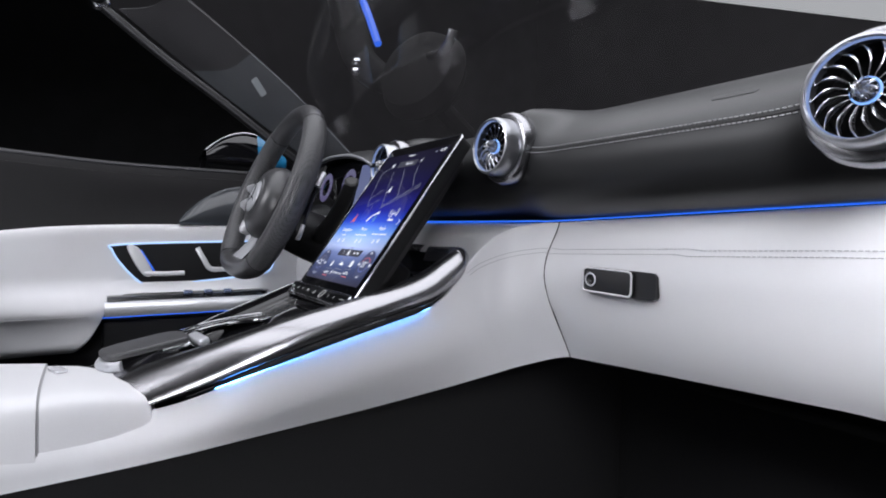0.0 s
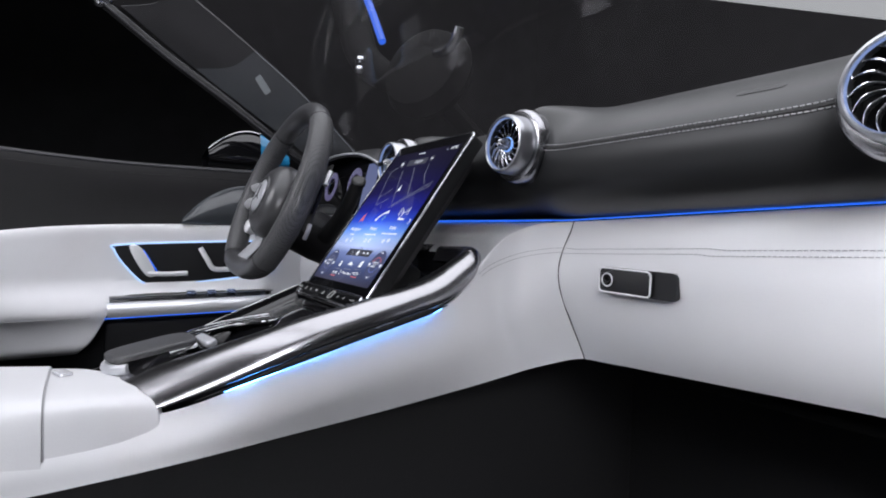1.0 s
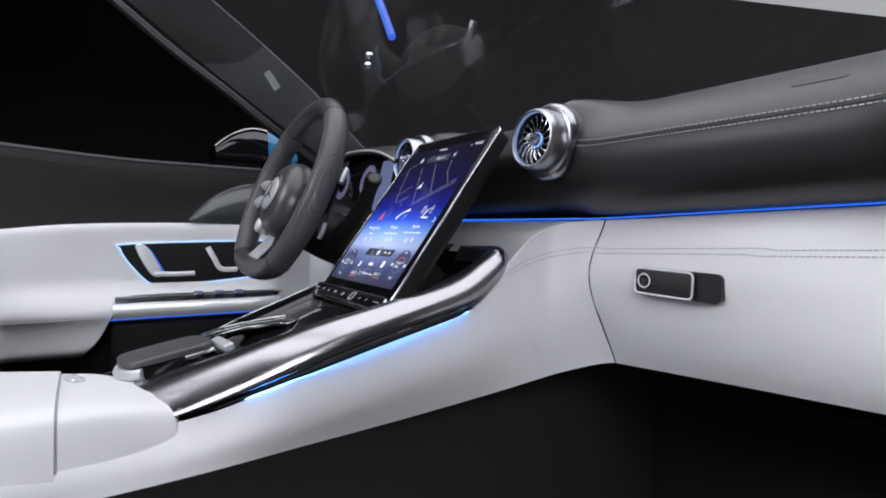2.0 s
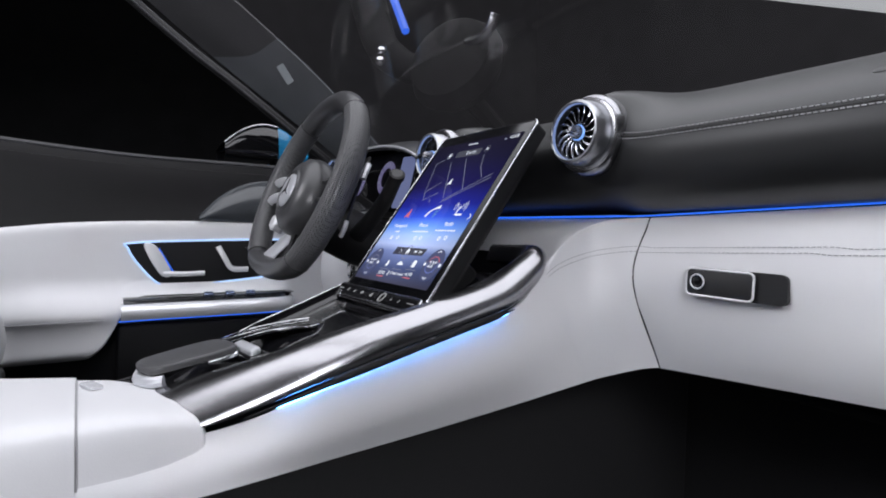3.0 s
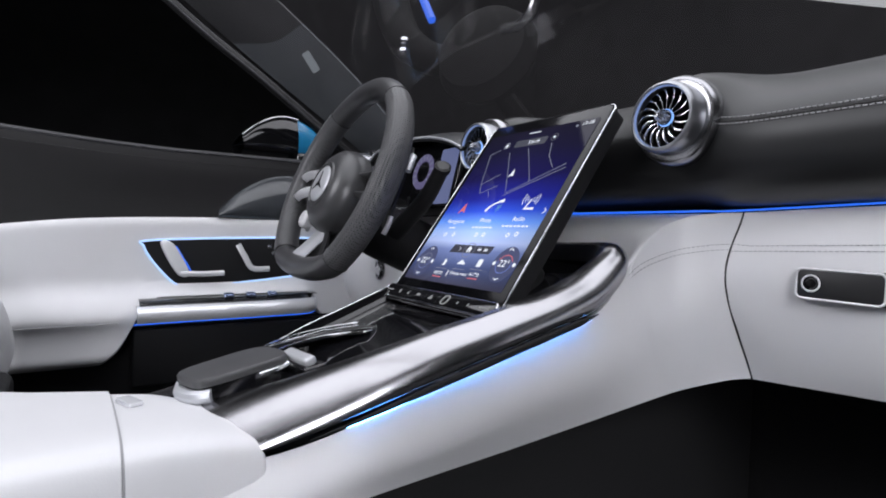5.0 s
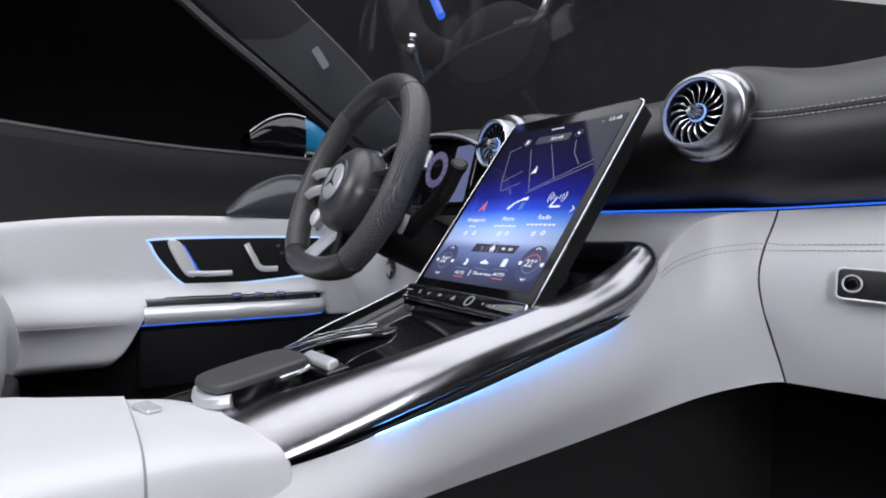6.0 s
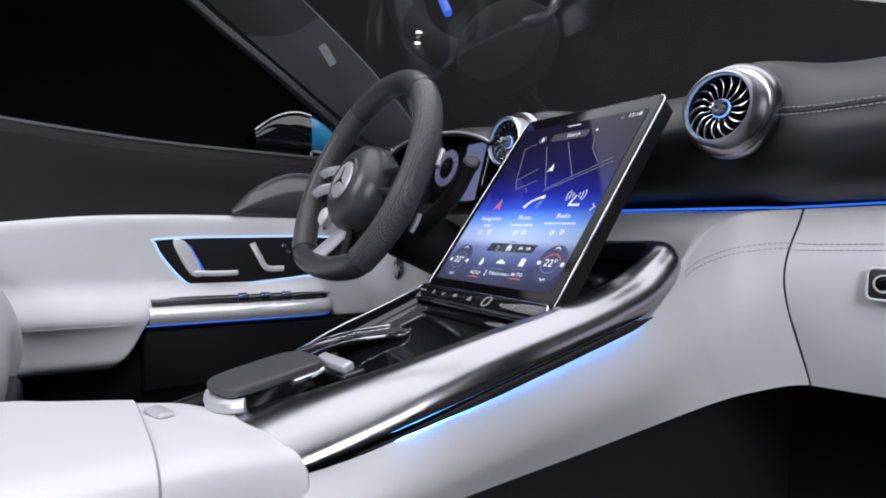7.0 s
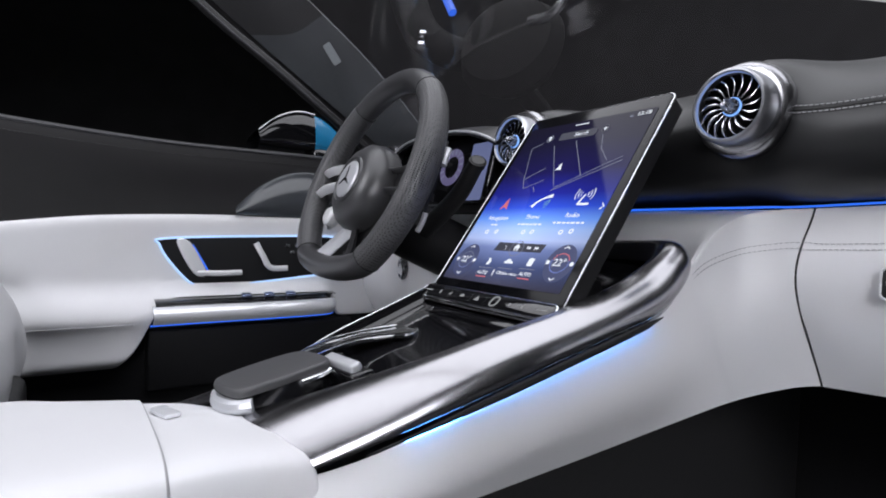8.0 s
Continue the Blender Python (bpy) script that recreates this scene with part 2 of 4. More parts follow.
def spline(pts, n, closed=False):
    """n + 1 points along a smooth curve through pts."""
    p = [Vector(q) for q in pts]
    c, out = len(p), []
    spans = c if closed else c - 1
    for k in range(n + (0 if closed else 1)):
        s = k / n * spans
        i = min(int(s), spans - 1)
        t = s - i
        if closed:
            a, b, d, e = p[i - 1], p[i], p[(i + 1) % c], p[(i + 2) % c]
        else:
            b, d = p[i], p[i + 1]
            a = p[i - 1] if i else b * 2 - d
            e = p[i + 2] if i + 2 < c else d * 2 - b
        out.append(0.5 * (2 * b + (d - a) * t + (2 * a - 5 * b + 4 * d - e) * t * t + (3 * b - a - 3 * d + e) * t ** 3))
    return out


def tube(pts, radius, n=10, closed=False, squash=(1, 1), up=(0, 0, 1)):
    """A rod along pts; radius: a number, or a function of 0 to 1 along it."""
    bm = bmesh.new()
    rings, c = [], len(pts)
    p = [Vector(q) for q in pts]
    for i in range(c):
        a, b = (p[i - 1], p[(i + 1) % c]) if closed else (p[max(i - 1, 0)], p[min(i + 1, c - 1)])
        t = (b - a).normalized()
        s = t.cross(Vector(up)).normalized()
        w = s.cross(t)
        r = radius(i / max(c - 1, 1)) if callable(radius) else radius
        rings.append([bm.verts.new(p[i] + s * (r * squash[0] * math.cos(2 * math.pi * k / n)) + w * (r * squash[1] * math.sin(2 * math.pi * k / n))) for k in range(n)])
    for i in range(c if closed else c - 1):
        a, b = rings[i], rings[(i + 1) % c]
        for k in range(n):
            bm.faces.new((a[k], a[(k + 1) % n], b[(k + 1) % n], b[k]))
    if not closed:
        bm.faces.new(rings[0])
        bm.faces.new(rings[-1])
    bmesh.ops.recalc_face_normals(bm, faces=bm.faces)
    return bm


def skin(rows, nu, nv, thick=0.0, close_rows=False):
    """A smooth sheet through a net of points (rows of equal length), nu by nv faces, given a thickness away from its face."""
    dense = [spline(r, nv) for r in rows]
    cols = [spline([d[k] for d in dense], nu, close_rows) for k in range(nv + 1)]
    bm = bmesh.new()
    count = len(cols[0])
    g = [[bm.verts.new(cols[k][i]) for k in range(nv + 1)] for i in range(count)]
    for i in range(count if close_rows else count - 1):
        for k in range(nv):
            j = (i + 1) % count
            bm.faces.new((g[i][k], g[j][k], g[j][k + 1], g[i][k + 1]))
    bm.normal_update()
    if thick:
        bmesh.ops.solidify(bm, geom=bm.faces[:], thickness=thick)
    bmesh.ops.recalc_face_normals(bm, faces=bm.faces)
    return bm


def merge(bms):
    out = bmesh.new()
    for b in bms:
        me = bpy.data.meshes.new("piece")
        b.to_mesh(me)
        b.free()
        out.from_mesh(me)
        bpy.data.meshes.remove(me)
    return out


def lettering(text, size, m, bold=0.0):
    cu = bpy.data.curves.new("text", "FONT")
    cu.body, cu.size, cu.align_x, cu.align_y, cu.offset = text, size, "CENTER", "CENTER", bold
    cu.resolution_u = 3
    ob = bpy.data.objects.new("text", cu)
    me = bpy.data.meshes.new_from_object(ob)
    bpy.data.objects.remove(ob)
    bm = bmesh.new()
    bm.from_mesh(me)
    bpy.data.meshes.remove(me)
    bm.transform(m)
    return bm


def stitches(path, length, gap, r, lift):
    """A row of short thread stitches along a dense path."""
    out, p, walked, nxt = [], [Vector(q) for q in path], 0.0, 0.0
    for a, b in zip(p, p[1:]):
        d = (b - a).length
        while nxt < walked + d:
            t = (b - a).normalized()
            c = a + t * (nxt - walked) + Vector(lift)
            turn = t.to_track_quat("Y", "Z").to_matrix().to_4x4()
            out.append(box((r * 2, length, r * 2), Matrix.Translation(c) @ turn, r * 0.5, 1))
            nxt += length + gap
        walked += d
    return merge(out)


# ---- studio and car shell ----
solid("ground", box((14, 14, 0.1), pose(0, 0, -0.05)), STUDIO, "black studio floor under the car", "floor")
for name, size, at in (("wall_north", (14, 0.1, 5), (0, 7, 2.5)), ("wall_south", (14, 0.1, 5), (0, -7, 2.5)), ("wall_east", (0.1, 13.8, 5), (7, 0, 2.5)), ("wall_west", (0.1, 13.8, 5), (-7, 0, 2.5))):
    solid(name, box(size, pose(*at)), STUDIO, "black cloth studio wall in the dark", "wall")
solid("ceiling", box((14.2, 14.2, 0.1), pose(0, 0, 5.05)), STUDIO, "black studio ceiling in the dark", "ceiling")
solid("floor", box((1.44, 2.0, 0.28), pose(0, -0.1, 0.14), 0.01), CARPET, "black carpeted floor pan of the car", "car floor")
solid("firewall", box((1.5, 0.04, 0.62), pose(0, 0.88, 0.59), 0.006), CARPET, "black front bulkhead behind the dashboard", "bulkhead")

# ---- dashboard ----
dash = thing("dashboard", (0, 0.7, 0.28), "two-tone dashboard with dark leather pad above white leather", "dashboard")
PODS = (-0.605, -0.165, 0.165, 0.605)
PAD = ((0.575, 0.801), (0.535, 0.805), (0.500, 0.822), (0.483, 0.853), (0.486, 0.887), (0.512, 0.915), (0.556, 0.941), (0.606, 0.953), (0.70, 0.949), (0.86, 0.92))
POD = ((0.575, 0.801), (0.540, 0.806), (0.512, 0.826), (0.502, 0.855), (0.501, 0.899), (0.504, 0.937), (0.527, 0.957), (0.600, 0.962), (0.70, 0.954), (0.86, 0.92))


def pad_row(x):
    b = min(1.0, sum(math.exp(-((x - q) / 0.048) ** 2) for q in PODS))
    rise = 0.013 * max(0.0, x - 0.216) / 0.34
    return [(x, y0 + (y1 - y0) * b, z0 + (z1 - z0) * b + rise * max(0.0, 1 - k / 4)) for k, ((y0, z0), (y1, z1)) in enumerate(zip(PAD, POD))]


part("upper_pad", skin([pad_row(-0.72 + 1.44 * k / 60) for k in range(61)], 120, 36), DARK, dash, "dark grey leather dashboard pad")


def pad_at(x, s):
    """A point of the pad: x, and how far along its profile."""
    return spline(pad_row(x), 90)[int(round(s * 10))]


def pad_line(s, lift):
    return spline([pad_at(0.200 + 0.365 * k / 20, s) + Vector(lift) for k in range(21)], 80)


part("fold", tube(pad_line(4.0, (0, 0.0008, -0.0005)), 0.0020, 6), GROOVE, dash, "dark fold of the leather seam")
part("stitching", stitches(pad_line(4.09, (0, -0.0004, 0.0003)), 0.0036, 0.0014, 0.0006, (0, 0, 0)), THREAD, dash, "pale grey twin stitching")
part("stitching", stitches(pad_line(3.91, (0, -0.0006, 0)), 0.0036, 0.0014, 0.0006, (0, 0, 0)), THREAD, dash, "pale grey twin stitching")
part("airbag_plate", prism(rrect(0.046, 0.010, 0.0048), 0.004, pose(0.470, 0.5175, 0.9150, 34, 0, 0), 0.0012), DARK, dash, "small embossed dark plate")

# white lower panel that sweeps from the console's side into the dash
SIDE_NET = [
    [(0.112, -0.15, 0.522), (0.112, -0.15, 0.555), (0.090, -0.15, 0.592)],
    [(0.112, 0.05, 0.528), (0.107, 0.05, 0.550), (0.086, 0.05, 0.577)],
    [(0.115, 0.19, 0.539), (0.1325, 0.18, 0.575), (0.1275, 0.17, 0.6185)],
    [(0.123, 0.31, 0.551), (0.1455, 0.29, 0.602), (0.1405, 0.28, 0.6550)],
    [(0.135, 0.42, 0.566), (0.151, 0.40, 0.625), (0.1450, 0.39, 0.6850)],
    [(0.150, 0.49, 0.580), (0.152, 0.455, 0.655), (0.1455, 0.440, 0.735)],
    [(0.162, 0.515, 0.588), (0.158, 0.473, 0.668), (0.149, 0.478, 0.772)],
    [(0.176, 0.535, 0.595), (0.168, 0.497, 0.68), (0.160, 0.512, 0.789)],
    [(0.200, 0.557, 0.605), (0.190, 0.519, 0.70), (0.185, 0.533, 0.7955)],
    [(0.219, 0.567, 0.610), (0.206, 0.526, 0.72), (0.213, 0.545, 0.797)],
]
part("lower_panel", skin(SIDE_NET, 64, 16, 0.005), WHITE, dash, "white leather panel sweeping into the console")
GLOVE = ((0.570, 0.0), (0.549, 0.22), (0.537, 0.48), (0.532, 0.66), (0.536, 0.88), (0.547, 1.0))


EDGE_COLUMN = spline(SIDE_NET[-1], 60)


def glove_row(x):
    low = 0.610 + 0.019 * min(1, (x - 0.22) / 0.34)
    high = 0.797 + 0.014 * (x - 0.216) / 0.34
    near = math.exp(-(x - 0.2165) / 0.06)
    out = []
    for k in range(13):
        t = k / 12
        y = spline([(0, y, t) for y, t in GLOVE], 60)
        y = min(y, key=lambda q: abs(q.z - t)).y
        z = low + (high - low) * t
        e = min(EDGE_COLUMN, key=lambda q: abs(q.z - z))
        out.append((x + (e.x + 0.0022 - 0.2165) * near, y + (e.y - y) * near, z))
    return out


part("glovebox_door", skin([glove_row(0.2165 + 0.5435 * (k / 16) ** 1.6) for k in range(17)], 60, 24, 0.006), WHITE, dash, "white leather glovebox door")
part("seam", tube([q + Vector((0.0011, 0.0012, 0)) for q in EDGE_COLUMN], 0.0016, 6), GROOVE, dash, "dark shadow gap beside the glovebox")
part("lower_tray", box((0.60, 0.20, 0.012), pose(0.47, 0.715, 0.608, 4), 0.004), LAMPBLACK, dash, "black underside of the dashboard")
part("centre_panel", skin([[(-0.2, 0.485, 0.70), (-0.2, 0.488, 0.735), (-0.2, 0.494, 0.772), (-0.2, 0.512, 0.789), (-0.2, 0.528, 0.7955)], [(0.0, 0.485, 0.70), (0.0, 0.487, 0.735), (0.0, 0.494, 0.772), (0.0, 0.512, 0.789), (0.0, 0.528, 0.7955)], [(0.10, 0.478, 0.70), (0.10, 0.479, 0.735), (0.105, 0.489, 0.772), (0.11, 0.512, 0.789), (0.125, 0.529, 0.7955)], [(0.146, 0.448, 0.70), (0.145, 0.4415, 0.735), (0.150, 0.479, 0.772), (0.161, 0.513, 0.789), (0.186, 0.534, 0.7955)]], 24, 20, 0.003), WHITE, dash, "white leather panel behind the console")
part("knee_panel", skin([[(x, 0.50 - 0.02 * k, 0.575), (x, 0.475 - 0.02 * k, 0.64), (x, 0.48 - 0.01 * k, 0.72), (x, 0.53, 0.796)] for x, k in ((-0.70, 0), (-0.6, 0), (-0.5, 0), (-0.4, 0), (-0.3, 0), (-0.2, 0))], 16, 16, 0.005), WHITE, dash, "white leather knee panel under the wheel")
part("knee_underside", box((0.5, 0.3, 0.012), pose(-0.45, 0.66, 0.575), 0.004), PLASTIC, dash, "black underside below the wheel")
line = spline([(-0.2, 0.527, 0.7975), (0.0, 0.527, 0.7978), (0.13, 0.527, 0.7982), (0.175, 0.534, 0.7987), (0.214, 0.545, 0.7995), (0.40, 0.547, 0.807), (0.56, 0.547, 0.813), (0.76, 0.547, 0.820)], 80)
part("light_strip", tube(line, lambda t: 0.0017 - 0.0008 * t, 6), BLUE, dash, "glowing blue ambient light line")
for dz in (0.0, -0.006):
    seamline = spline([(0.1445, 0.4375, 0.722 + dz), (0.150, 0.462, 0.739 + dz), (0.165, 0.497, 0.753 + dz), (0.192, 0.522, 0.760 + dz), (0.213, 0.5355, 0.762 + dz)], 40)
    part("stitching", stitches(seamline, 0.0035, 0.0015, 0.0004, (0.0006, -0.0014, 0)), WTHREAD, dash, "fine grey stitching on white leather")
    run = []
    for k in range(25):
        x = 0.2175 + 0.40 * k / 24
        z = 0.761 + 0.014 * k / 24 + dz
        run.append(min(spline(glove_row(x), 96), key=lambda q: abs(q.z - z)) + Vector((0, -0.0006, 0)))
    part("stitching", stitches(spline(run, 100), 0.0035, 0.0015, 0.0004, (0, 0, 0)), WTHREAD, dash, "fine grey stitching on white leather")

# glovebox latch
latch = thing("glovebox_latch", (0, 0, 0), "black glovebox latch with chrome rim beside its recess", "latch", m=pose(0.331, 0.5295, 0.7255, 90, 1.0, 0))
part("recess", prism(rrect(0.104, 0.031, 0.007), 0.0076, pose(0, 0, -0.006)), PLASTIC, latch, "black finger recess", local=True)
part("handle", prism(rrect(0.072, 0.0275, 0.005), 0.0055, pose(-0.0145, 0, 0.001), 0.001), PLASTIC, latch, "black latch handle", local=True)
part("rim", tube([(x - 0.0145, y, 0.0062) for x, y in rrect(0.073, 0.029, 0.0055)], 0.0012, 8, True), SPOKE, latch, "chrome rim of the latch", local=True)
part("lock", lathe([(0, 0.0086), (0.0035, 0.0086), (0.0040, 0.0074), (0.0068, 0.0074), (0.0078, 0.0080), (0.0085, 0.0074), (0.0085, 0.005)], 28, pose(-0.0375, 0.0005, 0)), PIANO, latch, "round key lock", local=True)
part("lock_glint", tube([(-0.0375 + 0.0078 * math.cos(a), 0.0005 + 0.0078 * math.sin(a), 0.0082) for a in [radians(18 * k) for k in range(20)]], 0.0009, 6, True), SPOKE, latch, "chrome ring of the lock", local=True)


# ---- air vents ----
def air_vent(m, label):
    """A round turbine vent; the own z axis points out of the dash."""
    v = thing("air_vent", (0, 0, 0), label, "air vent", "turbine air vents", m=m)
    part("collar", lathe([(0.038, -0.0185), (0.0440, -0.0180), (0.0475, -0.0195), (0.0500, -0.0240), (0.0505, -0.031), (0.0500, -0.040), (0.044, -0.042), (0.038, -0.03)], 56, None, True), SATIN, v, "broad brushed metal collar", local=True)
    part("ring", lathe([(0.0335, 0.000), (0.0340, 0.0030), (0.0352, 0.0046), (0.0372, 0.0040), (0.0386, 0.0010), (0.0392, -0.005), (0.0398, -0.0195), (0.0350, -0.0195)], 56, None, True), RINGMETAL, v, "polished inner ring", local=True)
    part("glow_ring", lathe([(0.0332, -0.0005), (0.0337, 0.0024), (0.0343, 0.0034), (0.0342, -0.002)], 56, None, True), RINGBLUE, v, "faint blue lit edge", local=True)
    part("duct", lathe([(0.0345, -0.002), (0.0340, -0.03), (0.0, -0.032)], 40), LAMPBLACK, v, "dark air duct", local=True)
    me = None
    for k in range(17):
        turn = pose(0, 0, 0, 0, 0, 360 * k / 17)
        if me is None:
            rows = []
            for s in range(7):
                t = s / 6
                r = 0.0095 + 0.0245 * t
                a = radians(15 * t * t - 4 * math.sin(math.pi * t))
                w = 0.0024 + 0.0016 * math.sin(math.pi * t)
                tw = radians(55 - 20 * t)
                c = Vector((r * math.cos(a), r * math.sin(a), -0.006 + 0.002 * math.sin(math.pi * t)))
                side = Vector((-math.sin(a) * math.cos(tw), math.cos(a) * math.cos(tw), -math.sin(tw)))
                rows.append([c - side * w * 0.5, c + Vector((0, 0, 0.0012)), c + side * w * 0.5])
            bm = skin(rows, 8, 4, 0.0007)
            fin = part("fin", bm, FIN, v, local=True)
            me = fin.data
        else:
            fin = hang("fin", me, None, v, local=True, smooth=False)
        fin.matrix_basis = turn
    hub = part("hub", lathe([(0, 0.0110), (0.0030, 0.0098), (0.0058, 0.005), (0.0082, -0.002), (0.0092, -0.008), (0.0092, -0.016), (0, -0.016)], 32), SATIN, v, "pointed metal hub", local=True)
    part("hub_glow", lathe([(0.0088, -0.0050), (0.0096, -0.0046), (0.0098, -0.0062), (0.0092, -0.008)], 36, None, True), HUBBLUE, hub, "glowing blue ring", local=True)
    for k in range(10):
        a = 2 * math.pi * k / 10
        part("hub_rib", tube([(0.0082 * math.cos(a), 0.0082 * math.sin(a), -0.001), (0.0056 * math.cos(a), 0.0056 * math.sin(a), 0.0060), (0.002 * math.cos(a), 0.002 * math.sin(a), 0.0106)], 0.0006, 5), CHROME, hub, local=True)
    return v


RINGBLUE = glow("ring_blue_light", (0.35, 0.5, 1.0), 0.5)
HUBBLUE = glow("hub_blue_light", (0.2, 0.42, 1.0), 1.3)
FIN = brushed("fin_metal", (0.75, 0.75, 0.78), 0.20, (80, 80, 80))
vent = air_vent(pose(0.164, 0.462, 0.899, 87, 0, 0), "round turbine air vent with chrome fins and blue ring")
copy_thing(vent, pose(-0.172, 0.462, 0.903, 87, 0, 0))
copy_thing(vent, pose(0.600, 0.445, 0.886, 87, 0, 0))
copy_thing(vent, pose(-0.605, 0.462, 0.899, 87, 0, 0))

# ---- centre console ----
console = thing("centre_console", (0, 0.1, 0.28), "centre console with aluminium rails, black tray and blue glow", "console")
LOW = [(0.058, -0.05, 0.556), (0.071, 0.0, 0.567), (0.087, 0.05, 0.581), (0.107, 0.11, 0.602), (0.122, 0.157, 0.620), (0.135, 0.21, 0.6395), (0.143, 0.27, 0.6580), (0.147, 0.335, 0.6755), (0.1475, 0.385, 0.6885), (0.1460, 0.425, 0.714), (0.1400, 0.444, 0.737), (0.110, 0.460, 0.749), (0.02, 0.468, 0.749)]
TOP = [(-0.050, -0.05, 0.573), (-0.030, 0.0, 0.589), (0.010, 0.055, 0.612), (0.053, 0.115, 0.637), (0.082, 0.163, 0.657), (0.100, 0.213, 0.6745), (0.110, 0.271, 0.6895), (0.114, 0.335, 0.7070), (0.116, 0.380, 0.7235), (0.121, 0.413, 0.743), (0.116, 0.434, 0.755), (0.095, 0.447, 0.758), (0.02, 0.455, 0.757)]
CREST = [(-0.108, -0.05, 0.578), (-0.111, 0.000, 0.588), (-0.111, 0.050, 0.600), (-0.110, 0.100, 0.617), (-0.110, 0.161, 0.645), (-0.110, 0.218, 0.667), (-0.110, 0.273, 0.689), (-0.114, 0.36, 0.722), (-0.122, 0.425, 0.746), (-0.117, 0.453, 0.757), (-0.090, 0.464, 0.759), (-0.02, 0.470, 0.758)]
# across the rail: how far up from its lower edge, how far out, as shares of its width
ROLL = ((0.0, 0.0), (0.035, 0.09), (0.12, 0.175), (0.28, 0.25), (0.46, 0.275), (0.64, 0.25), (0.80, 0.18), (0.92, 0.085), (1.0, 0.0))


def rail(low, top, side, rolled):
    rows = []
    for a, b in zip(low, top):
        a, b = Vector(a), Vector(b)
        w = b - a
        out = Vector((abs(w.z) * side, 0, abs(w.x))).normalized() * min(w.length, 0.042 + 0.14 * w.length)
        pts = [a + Vector((-0.006 * side, 0, 0.001))] + [a + w * u + out * v for u, v in ROLL]
        if rolled:
            back = -0.010 if b.y > 0.42 else 0.0
            pts += [b + Vector((-0.008 if back == 0 else -0.002, back * 0.4, -0.005)), b + Vector((-0.013 if back == 0 else -0.003, back, -0.022))]
        rows.append([tuple(p) for p in pts])
    return skin(rows, 84, 40, 0.0012)


part("rail", rail(LOW, TOP, 1, True), RAIL, console, "broad brushed aluminium rail")
part("rail", rail([(x - 0.022, y, z - 0.055) for x, y, z in CREST], CREST, -1, False), RAIL, console, "broad brushed aluminium rail")
low = spline(LOW[2:9], 80)
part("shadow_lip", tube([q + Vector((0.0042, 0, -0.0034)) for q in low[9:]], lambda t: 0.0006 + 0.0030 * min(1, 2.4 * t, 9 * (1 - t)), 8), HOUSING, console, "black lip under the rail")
part("light_strip", tube([q + Vector((0.0026, 0, -0.0062)) for q in low[16:-2]], lambda t: 0.0009 * min(1, 0.4 + 4 * t, 0.3 + 9 * (1 - t)), 8), UNDERGLOW, console, "blue ambient light strip hidden under the rail")


def crest_at(y):
    return min(spline(CREST[:9], 400), key=lambda q: abs(q.y - y))


tray_rows = []
for xr, y, zr in TOP[2:10]:
    xl, _, zl = crest_at(y)
    deep = min(zl, zr) - 0.024
    tray_rows.append([(xl + 0.002, y, zl - 0.001), (xl + 0.008, y, zl - 0.012), (xl + 0.024, y, deep + 0.003), ((xl + xr) / 2, y, deep), (xr - 0.040, y, deep + 0.002), (xr - 0.010, y, zr - 0.018)])
part("tray", skin(tray_rows, 48, 36, 0.002), PIANO, console, "glossy piano black tray")
part("bowl", skin([[(x, y0, z0), (x, y0 + 0.012, z0 - 0.024), (x, 0.445, 0.728), (x, 0.453, 0.748)] for x, y0, z0 in ((-0.10, 0.40, 0.705), (-0.05, 0.40, 0.70), (0.0, 0.40, 0.70), (0.05, 0.40, 0.70), (0.108, 0.405, 0.712))], 16, 12, 0.002), PIANO, console, "glossy black bowl behind the screen")
part("left_edge", tube(spline([Vector(c) + Vector((0.001, 0, 0.0012)) for c in CREST[2:7]], 30), 0.0015, 8), CHROME, console, "thin chrome edge of the tray")
part("skirt", box((0.17, 1.25, 0.29), pose(0.0, 0.225, 0.42), 0.01), CARPET, console, "black lower side of the tunnel")
# palm rest, toggle and storage lid on the console
PADT = pose(-0.030, 0.064, 0.614, 8.0, 0, 14) @ Matrix.Diagonal((0.90, 0.86, 0.92, 1))
PALM = spline([(-0.026, -0.052, 0), (0.012, -0.058, 0), (0.030, -0.045, 0), (0.033, 0.02, 0), (0.028, 0.052, 0), (-0.006, 0.058, 0), (-0.030, 0.046, 0), (-0.034, 0.0, 0)], 40, True)
palm = part("palm_rest", prism([(p.x, p.y) for p in PALM], 0.008, PADT @ pose(0, 0, 0.012), 0.004, 4), PADMAT, console, "dark grey leather palm rest")
part("palm_rest_body", prism([(p.x * 0.97, p.y * 0.97) for p in PALM], 0.014, PADT @ pose(0, 0, -0.0015), 0.001), PIANO, palm, "glossy black body of the palm rest")
part("palm_rest_tip", tube([PADT @ Vector(p) for p in spline([(-0.026, -0.050, 0.003), (-0.005, -0.060, 0.003), (0.018, -0.058, 0.003), (0.031, -0.044, 0.003)], 16)], 0.0066, 10), SILVER, palm, "pale metal tip under the palm rest")
part("palm_rest_edge", tube([PADT @ Vector(p) for p in ((0.0345, 0.010, 0.008), (0.034, 0.032, 0.008), (0.0295, 0.051, 0.008))], 0.0034, 8), CHROME, palm, "chrome inlay along the palm rest")
part("palm_rest_foot", box((0.050, 0.09, 0.02), PADT @ pose(0, 0, -0.010), 0.006), PIANO, palm, "black foot of the palm rest")
part("toggle", box((0.052, 0.013, 0.009), pose(-0.012, 0.122, 0.634, 22, 0, 8), 0.003), SILVER, console, "pale metal toggle switch")
